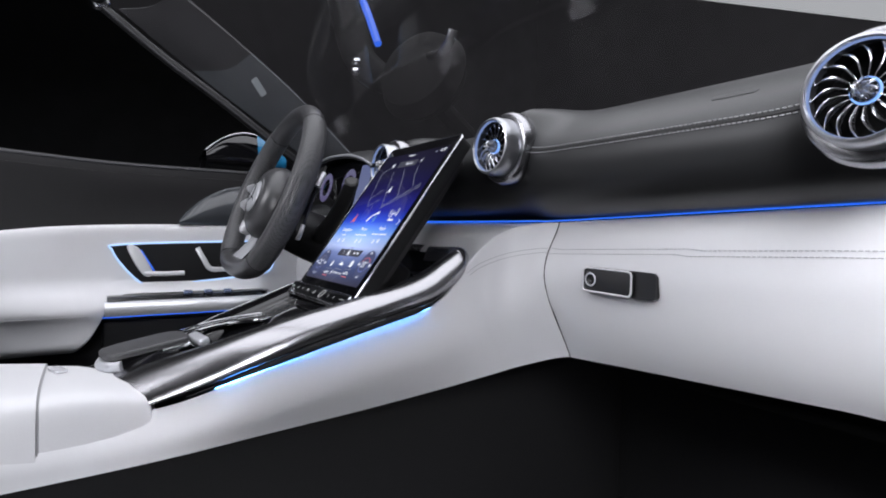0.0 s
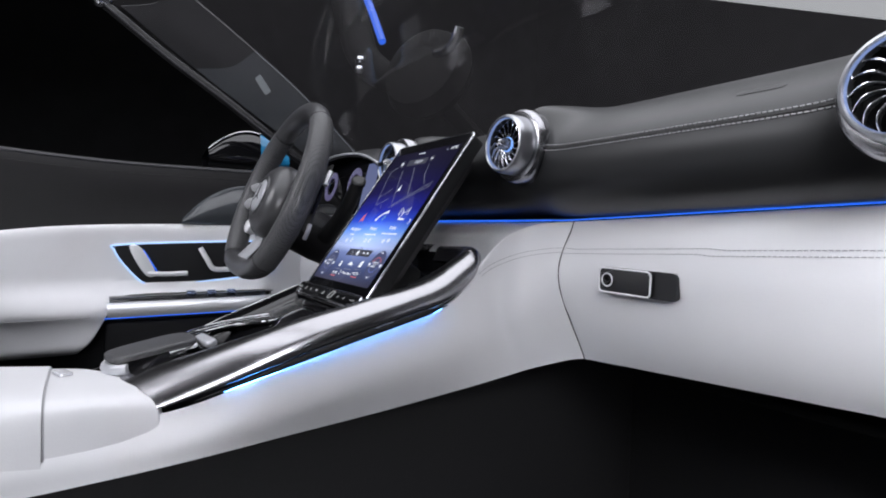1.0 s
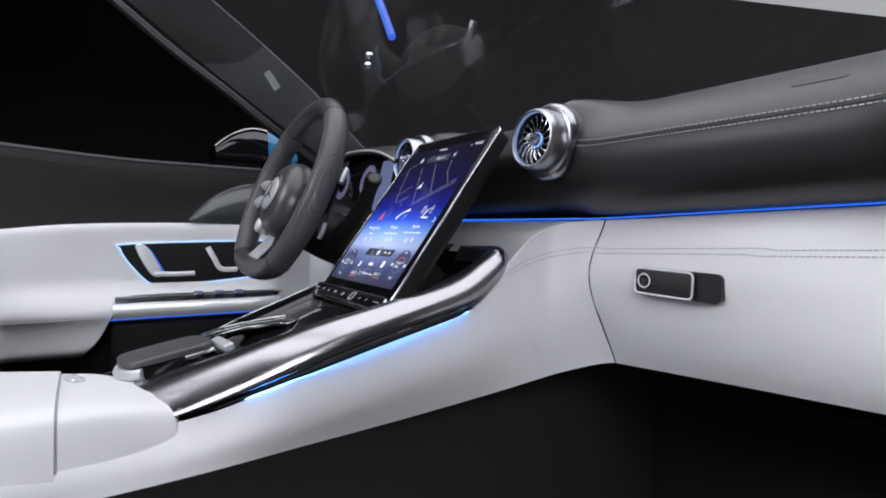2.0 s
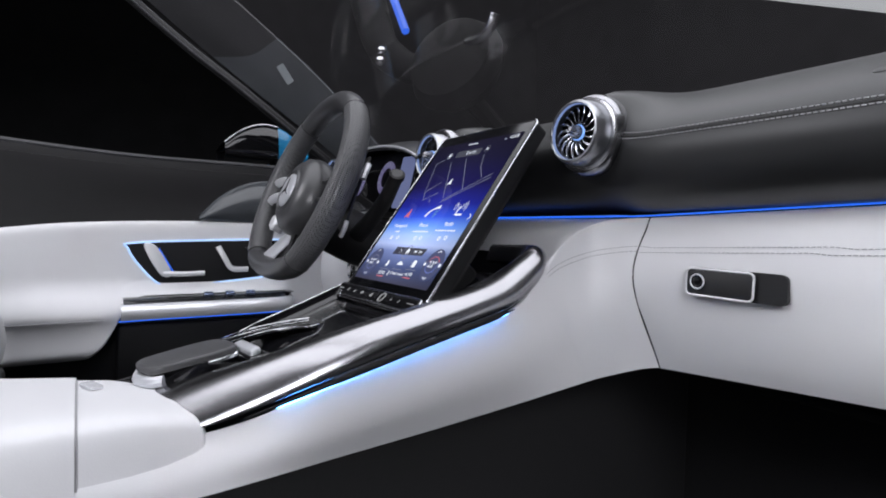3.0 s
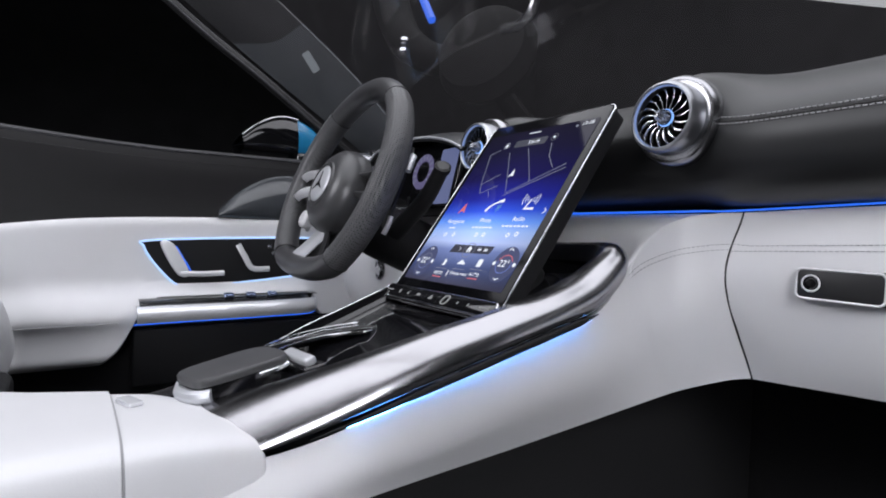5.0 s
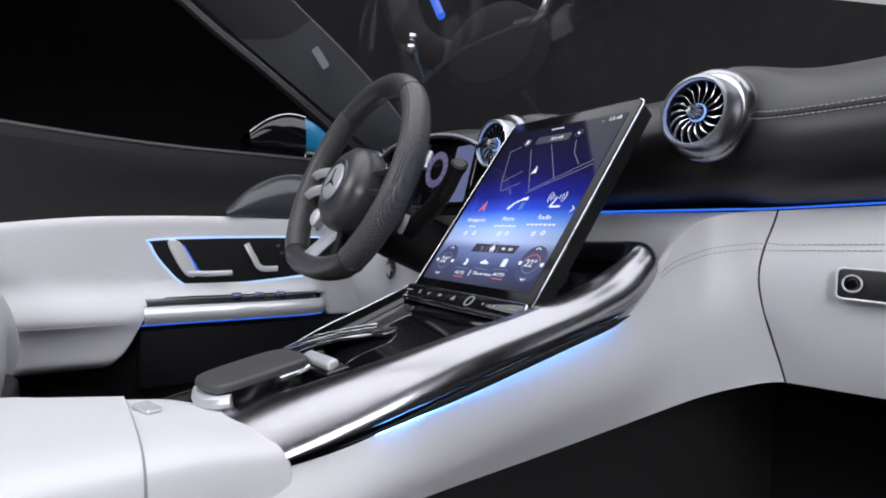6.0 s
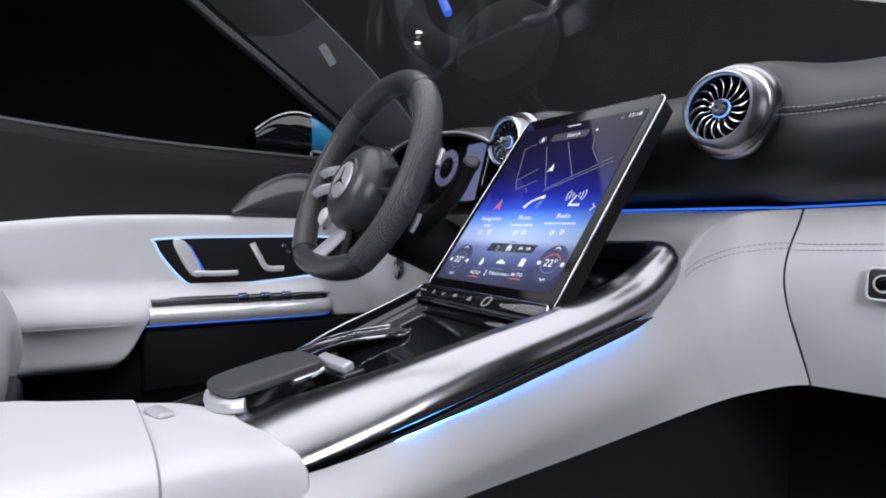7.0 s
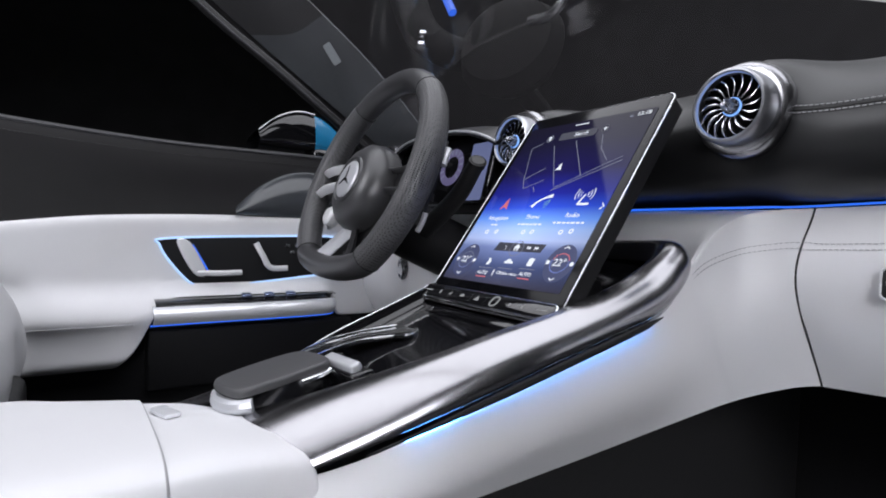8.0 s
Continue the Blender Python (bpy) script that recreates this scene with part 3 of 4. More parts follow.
part("toggle_base", box((0.062, 0.026, 0.014), pose(-0.012, 0.126, 0.624, 8, 0, 8), 0.003), PIANO, console, "black base of the toggle")
TILT = pose(0, 0.12, 0.632, 8, 0, 0)
lid = [(-0.050, -0.018), (-0.060, 0.012), (-0.066, 0.045), (-0.052, 0.078), (-0.040, 0.092), (-0.044, 0.106), (-0.060, 0.115), (-0.084, 0.114), (-0.100, 0.075), (-0.100, 0.030), (-0.080, -0.012)]
part("storage_lid", prism([(p.x, p.y) for p in spline([(x, y, 0) for x, y in lid], 44, True)], 0.004, TILT, 0.001), PIANO, console, "glossy black lid of the tray")
part("lid_edge", tube([TILT @ q for q in spline([(x, y, 0.0042) for x, y in lid], 66, True)], 0.0008, 6, True), CHROME, console, "thin chrome outline of the lid")
part("cross_bar", box((0.06, 0.008, 0.006), pose(0.015, 0.225, 0.641, 0, 0, 4), 0.0025), CHROME, console, "chrome bar in the tray")

# ---- centre armrest ----
armrest = thing("armrest_box", (0, -0.2, 0.50), "white leather armrest lid between the seats", "armrest")


def arm_rows(ys):
    rows = []
    for y in ys:
        e = [(-0.60, -0.122), (-0.145, -0.117), (-0.055, -0.077), (-0.01, -0.056), (0.03, -0.020), (0.058, 0.035)]
        xl = e[-1][1]
        for (y0, a), (y1, b) in zip(e, e[1:]):
            if y0 <= y <= y1:
                xl = a + (b - a) * (y - y0) / (y1 - y0)
        f = max(0, (y + 0.03) / 0.088) ** 2
        d = 0.011 * f + 1.6 * max(0, y - 0.056) + 160 * max(0, y - 0.056) ** 2
        r = 0.103 - 0.008 * max(0, y + 0.06) / 0.118
        rows.append([(xl, y, 0.55), (xl, y, 0.596 - d), (xl + 0.012 * (1 - f) + 0.002, y, 0.606 - d), ((xl + r) / 2, y, 0.609 - d), (r - 0.035, y, 0.608 - d), (r - 0.012, y, 0.602 - d), (r - 0.002, y, 0.588 - d), (r + 0.004, y, 0.545)])
    return rows


part("front_cover", skin(arm_rows([-0.0415, -0.03, -0.01, 0.01, 0.03, 0.045, 0.056, 0.060, 0.064, 0.067]), 54, 40), WHITE, armrest, "white leather front cover")
part("lid", skin(arm_rows([-0.60, -0.4, -0.25, -0.145, -0.10, -0.0435]), 40, 40, 0.003), WHITE, armrest, "white leather lid")
# grey tube paints the faint shadow of the seam
part("seam", tube([q + Vector((0, 0, -0.0008)) for q in spline(arm_rows([-0.0425])[0], 40)], 0.0015, 6), FOLDSHADE, armrest, "seam between lid and cover, its faint shade in grey")
part("core", box((0.15, 0.5, 0.06), pose(0.01, -0.31, 0.55), 0.01), WHITE, armrest)
part("button", prism(rrect(0.028, 0.013, 0.003), 0.003, pose(-0.013, -0.030, 0.6095, 0, 0, 20), 0.001), TRIM, armrest, "small grey metal release button")
part("armrest_skirt", box((0.18, 0.5, 0.26), pose(0.0, -0.42, 0.41), 0.008), CARPET, armrest, "black base of the armrest")

# ---- touchscreen ----
SN, SV = Vector((0, -0.8113, 0.5845)), Vector((0, 0.5845, 0.8113))
SM = Matrix(((1, 0, 0, -0.001), (0, SV.y, SN.y, 0.286), (0, SV.z, SN.z, 0.690), (0, 0, 0, 1)))
scr = thing("touchscreen", (0, 0, 0), "tall portrait touchscreen showing a blue lit menu", "touchscreen", m=SM)
SW, SH = 0.222, 0.288
part("housing", prism(rrect(SW, SH, 0.010), 0.020, pose(0, SH / 2 - 0.002, -0.0215), 0.002), HOUSING, scr, "black screen housing", local=True)
part("back_shell", prism(rrect(SW * 0.86, SH * 0.9, 0.02), 0.018, pose(0, SH / 2 - 0.002, -0.035), 0.0), PLASTIC, scr, "", local=True)
part("stand", box((0.12, 0.07, 0.05), pose(0, 0.06, -0.055, 0), 0.01), PLASTIC, scr, "black stand behind the screen", local=True)
part("edge", tube([(x, y + SH / 2 - 0.002, -0.0016) for x, y in rrect(SW + 0.001, SH + 0.001, 0.010)], 0.0014, 8, True), CHROME, scr, "thin chrome edge round the screen", local=True)
part("glass", prism(rrect(SW - 0.002, SH - 0.002, 0.009), 0.0012, pose(0, SH / 2 - 0.002, -0.0012), 0.0004), SCREENGLASS, scr, "glossy black glass", local=True)
part("display", prism(rrect(0.200, 0.248, 0.002), 0.0004, pose(-0.001, 0.1425, 0.0002), 0), DISPLAY, scr, "blue gradient display picture", local=True)


def ui(name, bm, mat, x, y, lift=0.0009):
    bm.transform(pose(x / 1000, y / 1000, lift))
    return part(name, bm, mat, scr, local=True, smooth=False)


def bar(name, x, y, w, h, mat, tilt=0.0, r=0.0006, lift=0.0009):
    return ui(name, prism(rrect(w, h, min(r, h * 0.45, w * 0.45), 2), 0.0002, pose(0, 0, 0, 0, 0, tilt)), mat, x, y, lift)


def mark(name, pts, mat, x, y, lift=0.0009):
    return ui(name, prism([(a / 1000, b / 1000) for a, b in pts], 0.0002), mat, x, y, lift)


def hoop(name, r, w, a0, a1, mat, x, y, lift=0.0009, n=36):
    bm = bmesh.new()
    ring = []
    for k in range(n + 1):
        a = radians(a0 + (a1 - a0) * k / n)
        ring.append([bm.verts.new((q * math.cos(a), q * math.sin(a), 0)) for q in (r - w / 2, r + w / 2)])
    for p, q in zip(ring, ring[1:]):
        bm.faces.new((p[0], p[1], q[1], q[0]))
    return ui(name, bm, mat, x, y, lift)


def word(text, x, y, size, mat):
    return ui("lettering", lettering(text, size, Matrix(), size * 0.012), mat, x, y, 0.0014)


def road(x0, y0, x1, y1, w=0.0008):
    dx, dy = x1 - x0, y1 - y0
    return bar("map_line", (x0 + x1) / 2, (y0 + y1) / 2, math.hypot(dx, dy) / 1000, w, DIMICON, math.degrees(math.atan2(dy, dx)), 0.0001)


bar("handle_bar", -7, 260, 0.022, 0.0014, ICON)
word("13:18", 84, 259, 0.0085, ICON)
bar("status_mark", 67, 258, 0.004, 0.003, DIMICON)
bar("search_field", -5, 242.5, 0.060, 0.0125, PANELICON, 0, 0.003)
word("Search", 2, 242.5, 0.0082, ICON)
hoop("search_glass", 0.0022, 0.0008, 0, 360, ICON, -16, 243.5)
hoop("voice_circle", 0.0052, 0.0012, 0, 360, DIMICON, -52, 242.5)
bar("voice_mark", -52, 242.5, 0.004, 0.007, ICON, 0, 0.0018)
hoop("star_circle", 0.0055, 0.0012, 0, 360, PANELICON, 37, 245)
mark("star", [(3 * (1 if k % 2 == 0 else 0.45) * math.sin(k * math.pi / 5), 3 * (1 if k % 2 == 0 else 0.45) * math.cos(k * math.pi / 5)) for k in range(10)], ICON, 37, 245)
for seg in ((-36, 228, 5, 159), (-1, 231, 38.8, 173), (39, 234, 48, 212), (48, 212, 66, 192), (6, 156, 86, 196), (4, 152, 88, 190), (-78, 229, -56, 173), (-57, 173, -27, 190), (-56, 173, -47, 158), (-47, 158, -18, 170), (-78, 229, -60, 236), (-30, 160, -24, 152)):
    road(*seg)
mark("position_arrow", [(-4, -6), (0, -3.5), (5, -5), (1, 7)], ICON, -4, 189)
mark("navigation_arrow", [(-7, -9), (0, -5), (6.5, -9), (0.5, 9)], REDICON, -62, 134)
ui("phone", tube(spline([(-0.013, -0.007, 0), (-0.007, 0.001, 0), (0.003, 0.0065, 0), (0.013, 0.009, 0)], 14), lambda t: 0.0014 + 0.0016 * abs(2 * t - 1) ** 2, 8, False, (1, 0.2)), ICON, 1, 135)
for r in (0.004, 0.0065, 0.009):
    hoop("phone_wave", r, 0.0009, -60, 30, GREENICON, 4, 134)
mark("mast", [(-4, -9), (-1.5, -9), (3, 6), (1, 6)], ICON, 61, 138)
for r in (0.005, 0.009, 0.013):
    hoop("radio_wave", r, 0.0010, -35, 35, ICON, 62, 144)
    hoop("radio_wave", r, 0.0010, 145, 215, ICON, 62, 144)
bar("radio_mark", 67, 130, 0.014, 0.003, ICON)
mark("chevron", [(-2, -4), (2, 0), (-2, 4), (-1, 4.5), (3.5, 0), (-1, -4.5)], ICON, 94, 126.5)
word("Navigation", -60, 111, 0.0088, ICON)
word("Phone", 1, 112.5, 0.0088, ICON)
word("Radio", 61, 114.5, 0.0088, ICON)
for x, y, w in ((-57, 101, 0.020), (5, 102, 0.046), (65, 104.5, 0.054)):
    spot = x - w * 500
    for k in range(int(w / 0.0075)):
        size = (0.0042, 0.0061, 0.0051)[k % 3]
        bar("small_text", spot + size * 500, y, size, 0.0022, ICON)
        spot += size * 1000 + 1.6
for x, y in ((-67, 90), (-49, 90.5), (-1, 91), (13, 91.5), (57, 92), (71, 93.5)):
    hoop("round_icon", 0.0024, 0.0018, 0, 360, ICON, x, y)
mark("dock", [(-39, -6), (39, -5), (42, 6), (-36, 6)], PANELICON, 5, 69, 0.0007)
hoop("home_circle", 0.0105, 0.0010, 0, 360, DIMICON, 4, 67.5, 0.0012)
mark("home", [(-3.5, -4), (-1, -4), (-1, -1), (1, -1), (1, -4), (3.5, -4), (3.5, 0.5), (5, 0.5), (0, 5.5), (-5, 0.5), (-3.5, 0.5)], ICON, 4, 68.5, 0.0011)
hoop("back_arrow", 0.0028, 0.0011, -90, 120, ICON, -17, 68)
for x in (22, 25.5, 34, 37.5):
    mark("skip_mark", [(-1.6, -2.4), (1.6, 0), (-1.6, 2.4)], ICON, x, 69.5)
for x, y, tint, red in ((-75, 47, DIMICON, False), (79, 53, REDICON, True)):
    ui("dial_disc", prism([(0.0195 * math.cos(2 * math.pi * k / 40), 0.0235 * math.sin(2 * math.pi * k / 40)) for k in range(40)], 0.0001), PANELDIM, x, y, 0.0006)
    hoop("dial_ring", 0.0118, 0.0012, 20 if red else 0, 160 if red else 360, tint, x, y, 0.0010)
    hoop("dial_ring", 0.0118, 0.0010, 160, 380, BLUEICON, x, y, 0.0010)
    word("22°", x, y, 0.0125, ICON)
    for sgn in (1, -1):
        mark("chevron", [(-4, -1.2 * sgn), (0, 1.6 * sgn), (4, -1.2 * sgn), (3.2, -2.2 * sgn), (0, 0.2 * sgn), (-3.2, -2.2 * sgn)], ICON, x, y + 20 * sgn)
        bar("fan_mark", x + 16.5 * sgn, y, 0.0050, 0.0050, ICON, 0, 0.0018)
for x, y in ((-30, 47.5), (4, 49), (38, 51)):
    bar("icon_line", x, y - 9, 0.024, 0.0007, DIMICON)
mark("seat_icon", [(-3.5, -4.5), (2, -4.5), (3.5, 0), (1, 4.5), (-2.5, 4.5), (-1.5, 0)], ICON, -30, 47.5)
mark("car_icon", [(-7, -2), (7, -2), (7, 0.6), (3.5, 1.4), (1.5, 3.6), (-3, 3.6), (-5, 1.2), (-7, 0.6)], ICON, 4, 49)
mark("seat_icon", [(-4, -5), (4, -5), (4, 4), (2, 5.5), (-2, 5.5), (-4, 4)], ICON, 38, 51)
for x, y in ((-30, 31.5), (40, 35)):
    word("AUTO", x, y, 0.0066, ICON)
    bar("auto_line", x, y - 5.2, 0.018, 0.0012, REDICON)
word("Climate menu", 11, 33.5, 0.0060, ICON)
mark("thermometer", [(-0.7, -4), (0.7, -4), (0.7, 4), (-0.7, 4)], ICON, -12, 33)

# button strip below the screen
strip = thing("button_strip", (0, 0, 0), "glossy black button strip with chrome rim below the touchscreen", "control strip", m=SM @ pose(-0.001, -0.006, 0.006, -14, 0, 0))
part("body", prism(rrect(0.226, 0.0185, 0.006), 0.012, pose(0, 0, -0.010), 0.002), PIANO, strip, "glossy black bar", local=True)
part("rim", tube([(x, y, 0.0003) for x, y in rrect(0.227, 0.0195, 0.0065)], 0.0015, 8, True), CHROME, strip, "chrome rim", local=True)
part("lower_light", tube([(-0.105, -0.0125, -0.002), (0.0, -0.0128, -0.002), (0.108, -0.0125, -0.002)], 0.0010, 6), SATIN, strip, "", local=True)


def key(name, pts, x):
    return part(name, prism([(a * 0.72 / 1000 + x / 1000, b * 0.72 / 1000) for a, b in pts], 0.0002, pose(0, 0, 0.0021)), KEYLIGHT, strip, local=True, smooth=False)


key("mark_bar", [(-9, -1.2), (9, -1.2), (9, 1.2), (-9, 1.2)], -98)
key("seat_symbol", [(-2.5, -4), (2.5, -4), (2, 0), (-1, 4), (-3, 4)], -73)
key("lock_symbol", [(-2.5, -3.5), (2.5, -3.5), (2.5, 1), (3, 4), (1, 2), (-2.5, 0.5)], -53)
key("car_symbol", [(-5, -2.5), (5, -2.5), (5, 1), (3, 3), (-3, 3), (-5, 1)], -30)
key("hazard_triangle", [(-6, -4.5), (6, -4.5), (0, 5.5)], -2)
part("round_key", tube([(x + 0.028, y, 0.0022) for x, y in rrect(0.010, 0.013, 0.0042)], 0.0010, 6, True), KEYLIGHT, strip, local=True)
key("fan_symbol", [(-2.5, -1.5), (0, -3), (2.5, 0), (0, 2.5)], 52)
key("mute_symbol", [(-3, -2), (0, -3.5), (0, 3.5), (-3, 1.5)], 72)
key("volume_bar", [(-10, -1), (10, -0.4), (10, 1.6), (-10, 0.2)], 98)
for x in (-13, 13):
    part("key_gap", box((0.0006, 0.0165, 0.0004), pose(x / 1000, 0, 0.0021)), CHROME, strip, local=True)
part("lower_bar", prism(rrect(0.186, 0.013, 0.004), 0.016, pose(-0.010, -0.020, -0.022), 0.002), PIANO, strip, "black panel under the buttons", local=True)
part("lower_line", tube([(-0.100, -0.0275, -0.012), (0.0, -0.028, -0.011), (0.080, -0.0275, -0.012)], 0.0015, 6), CHROME, strip, "chrome line under the buttons", local=True)

# ---- instrument cluster ----
cluster = thing("instrument_cluster", (-0.36, 0.5, 0.83), "hooded instrument display behind the steering wheel", "instrument display")
part("hood", skin([[(x, 0.440 + 0.015 * abs(k), 0.934 - 0.030 * abs(k) ** 3), (x, 0.50, 0.950 - 0.030 * abs(k) ** 3), (x, 0.60, 0.953)] for x, k in [(-0.375 + 0.175 * q / 8, q / 8) for q in range(-8, 9)]], 32, 8, 0.006), DARK, cluster, "dark leather hood")
part("hood_edge", tube(spline([(-0.375 + 0.175 * k, 0.4395 + 0.015 * abs(k), 0.9345 - 0.030 * abs(k) ** 3) for k in [q / 8 for q in range(-8, 9)]], 48), 0.0024, 8), SILVER, cluster, "thin metal edge of the hood")
CM = pose(-0.375, 0.472, 0.866, 76, 0, 0)
part("screen", prism(rrect(0.31, 0.120, 0.008), 0.008, CM, 0.002), PIANO, cluster, "dark glass instrument screen")
for x in (-0.09, 0.040):
    part("dial", lathe([(0.020, 0.0002), (0.034, 0.0002), (0.034, 0.0008), (0.020, 0.0008)], 36, CM @ pose(x, 0.008, 0.008), True), DIALMAT, cluster, "dim violet lit dial ring")
    for k in range(12):
        a = radians(-40 + 260 * k / 11)
        part("dial_tick", box((0.010, 0.0022, 0.0006), CM @ pose(x + 0.028 * math.cos(a), 0.008 + 0.028 * math.sin(a), 0.0092, 0, 0, math.degrees(a))), DIMICON, cluster)
part("lit_panel", prism(rrect(0.052, 0.10, 0.004), 0.0006, CM @ pose(0.118, -0.005, 0.008)), DIALBLUE, cluster, "pale blue lit panel")

# ---- steering wheel ----
WM = pose(-0.3514, 0.3056, 0.8456, 68.5, 0, 0)
wheel = thing("steering_wheel", (0, 0, 0), "flat-bottomed dark leather steering wheel with silver spokes", "steering wheel", m=WM)
R = 0.1775


def rim_point(a):
    x, y = R * math.cos(a), R * math.sin(a)
    if y < -0.144:
        y = -0.144 - (abs(y) - 0.144) * 0.38
    return Vector((x, y, 0.0))


angles = [2 * math.pi * k / 96 for k in range(96)]
part("rim", tube([rim_point(a) for a in angles], lambda t: 0.0188 + 0.0014 * abs(math.cos(2 * math.pi * t)), 18, True, (1.0, 1.06)), RIMMAT, wheel, "smooth dark leather rim", local=True)
for a0, a1 in ((-50, 52), (128, 230)):
    arc = [rim_point(radians(a0 + (a1 - a0) * k / 30)) for k in range(31)]
    part("grip", tube(arc, lambda t: 0.0206 + 0.0006 * math.sin(math.pi * t), 18, False, (1.0, 1.06)), PERF, wheel, "perforated leather grip", local=True)
for a in (-50, 52, 128, 230):
    c = rim_point(radians(a))
    part("rim_seam", tube([c + Vector((0.0207 * math.cos(b) * math.cos(radians(a)), 0.0207 * math.cos(b) * math.sin(radians(a)), 0.0220 * math.sin(b))) for b in [2 * math.pi * k / 20 for k in range(20)]], 0.0007, 5, True, (1, 1), (0.3, 0.2, 0.9)), GROOVE, wheel, local=True)
HUB = pose(-0.004, -0.014, -0.010)
part("hub", lathe([(0, 0.036), (0.035, 0.036), (0.052, 0.032), (0.066, 0.020), (0.072, 0.002), (0.070, -0.018), (0.054, -0.037), (0, -0.04)], 48, HUB @ Matrix.Diagonal((1.02, 1.06, 1, 1))), RIMMAT, wheel, "round dark leather hub", local=True)
part("hub_ring", lathe([(0.036, 0.0355), (0.0375, 0.038), (0.040, 0.0375), (0.042, 0.0345)], 40, HUB, True), RIMMAT, wheel, "", local=True)
badge = part("badge", lathe([(0, 0.0400), (0.024, 0.0396), (0.029, 0.0388), (0.0320, 0.0370), (0.0330, 0.034), (0, 0.034)], 40, HUB), SILVER, wheel, "plain silver badge disc", local=True)
for k in range(3):
    part("badge_mark", prism([(-0.0034, 0.0), (0.0034, 0.0), (0.0004, 0.022), (-0.0004, 0.022)], 0.0014, HUB @ pose(0, 0, 0.0394, 0, 0, 120 * k)), PLASTIC if k == 0 else SATIN, badge, local=True)
for sgn in (1, -1):
    back = 0.026 if sgn > 0 else 0.0
    for y0, y1, h in ((0.014, 0.016, 0.0085), (-0.018, -0.024, 0.012)):
        part("spoke", skin([[(sgn * 0.052, y0 - h / 2, 0.012 - back), (sgn * 0.052, y0, 0.022 - back), (sgn * 0.052, y0 + h / 2, 0.012 - back)], [(sgn * 0.108, (y0 + y1) / 2 - h * 0.6, 0.010 - back), (sgn * 0.108, (y0 + y1) / 2, 0.021 - back), (sgn * 0.108, (y0 + y1) / 2 + h * 0.6, 0.010 - back)], [(sgn * 0.162, y1 - h * 0.5, 0.0 - back * 0.3), (sgn * 0.162, y1, 0.010 - back * 0.3), (sgn * 0.162, y1 + h * 0.5, 0.0 - back * 0.3)]], 14, 8, 0.003), SPOKE if sgn < 0 else RIMMAT, wheel, "spoke blade with switches", local=True)
    part("spoke_back", box((0.11, 0.06, 0.012), pose(sgn * 0.105, -0.002, -0.014 - back * 0.5), 0.004), PLASTIC, wheel, "", local=True)
    part("paddle", skin([[(sgn * 0.085, 0.055, -0.034), (sgn * 0.150, 0.068, -0.036)], [(sgn * 0.085, 0.01, -0.034), (sgn * 0.166, 0.02, -0.030)], [(sgn * 0.085, -0.04, -0.034), (sgn * 0.158, -0.070, -0.036)]], 16, 8, 0.004), PLASTIC, wheel, "black shift paddle", local=True)
    part("paddle_tip", tube(spline([(sgn * 0.166, 0.050, -0.034), (sgn * 0.171, 0.036, -0.031), (sgn * 0.174, 0.022, -0.030)], 8), 0.0055, 8), SILVER, wheel, "silver paddle tip", local=True)
    part("paddle_tip", tube(spline([(sgn * 0.171, -0.050, -0.032), (sgn * 0.168, -0.064, -0.034), (sgn * 0.160, -0.076, -0.036)], 8), 0.0042, 8), SILVER, wheel, "silver paddle tip", local=True)
    leg = [[(sgn * -0.018, -0.076, -0.020), (sgn * -0.008, -0.075, -0.012), (sgn * 0.010, -0.074, -0.012)], [(sgn * 0.012, -0.114, -0.012), (sgn * 0.022, -0.111, -0.005), (sgn * 0.038, -0.106, -0.005)], [(sgn * 0.040, -0.152, -0.002), (sgn * 0.052, -0.149, 0.006), (sgn * 0.068, -0.144, 0.006)]]
    part("lower_spoke", skin(leg, 14, 8, 0.004), SILVER if sgn < 0 else PLASTIC, wheel, "inlay of the lower spoke", local=True)
part("spoke_web", skin([[(-0.056, -0.050, -0.026), (0.0, -0.050, -0.024), (0.056, -0.050, -0.026)], [(-0.052, -0.105, -0.022), (0.0, -0.105, -0.020), (0.052, -0.105, -0.022)], [(-0.062, -0.150, -0.010), (0.0, -0.152, -0.010), (0.062, -0.150, -0.010)]], 12, 8, 0.006), PLASTIC, wheel, "black web of the lower spoke", local=True)
part("rotary_switch", lathe([(0, 0.008), (0.012, 0.007), (0.0165, 0.003), (0.0165, -0.012)], 24, pose(-0.070, -0.070, 0.006)), SPOKE, wheel, "round silver rotary switch", local=True)
part("column", lathe([(0.040, -0.03), (0.045, -0.06), (0.050, -0.11), (0.052, -0.22)], 32, pose(0, -0.045, 0)), PLASTIC, wheel, "black steering column shroud", local=True)
stalk = part("stalk", tube(spline([(0.05, -0.045, -0.110), (0.125, 0.005, -0.100), (0.166, 0.055, -0.088)], 10), lambda t: 0.016 - 0.004 * t, 14), PLASTIC, wheel, "black gear selector stalk", local=True)
part("stalk_cap", lathe([(0, 0.003), (0.0100, 0.003), (0.0125, 0.001), (0.0132, -0.003), (0.0128, -0.008)], 24, pose(0.168, 0.058, -0.087, 0, 60, 40)), PLASTIC, stalk, "black cap at the stalk's end", local=True)
part("stalk_ring", lathe([(0.0120, 0.002), (0.0134, 0.0015), (0.0138, -0.0005), (0.0124, -0.001)], 24, pose(0.168, 0.058, -0.087, 0, 60, 40), True), PLASTIC, stalk, "dark ring", local=True)

# ---- driver's door ----
door = thing("driver_door", (-0.72, 0, 0.28), "driver's door with white panel below dark leather beltline", "car door")
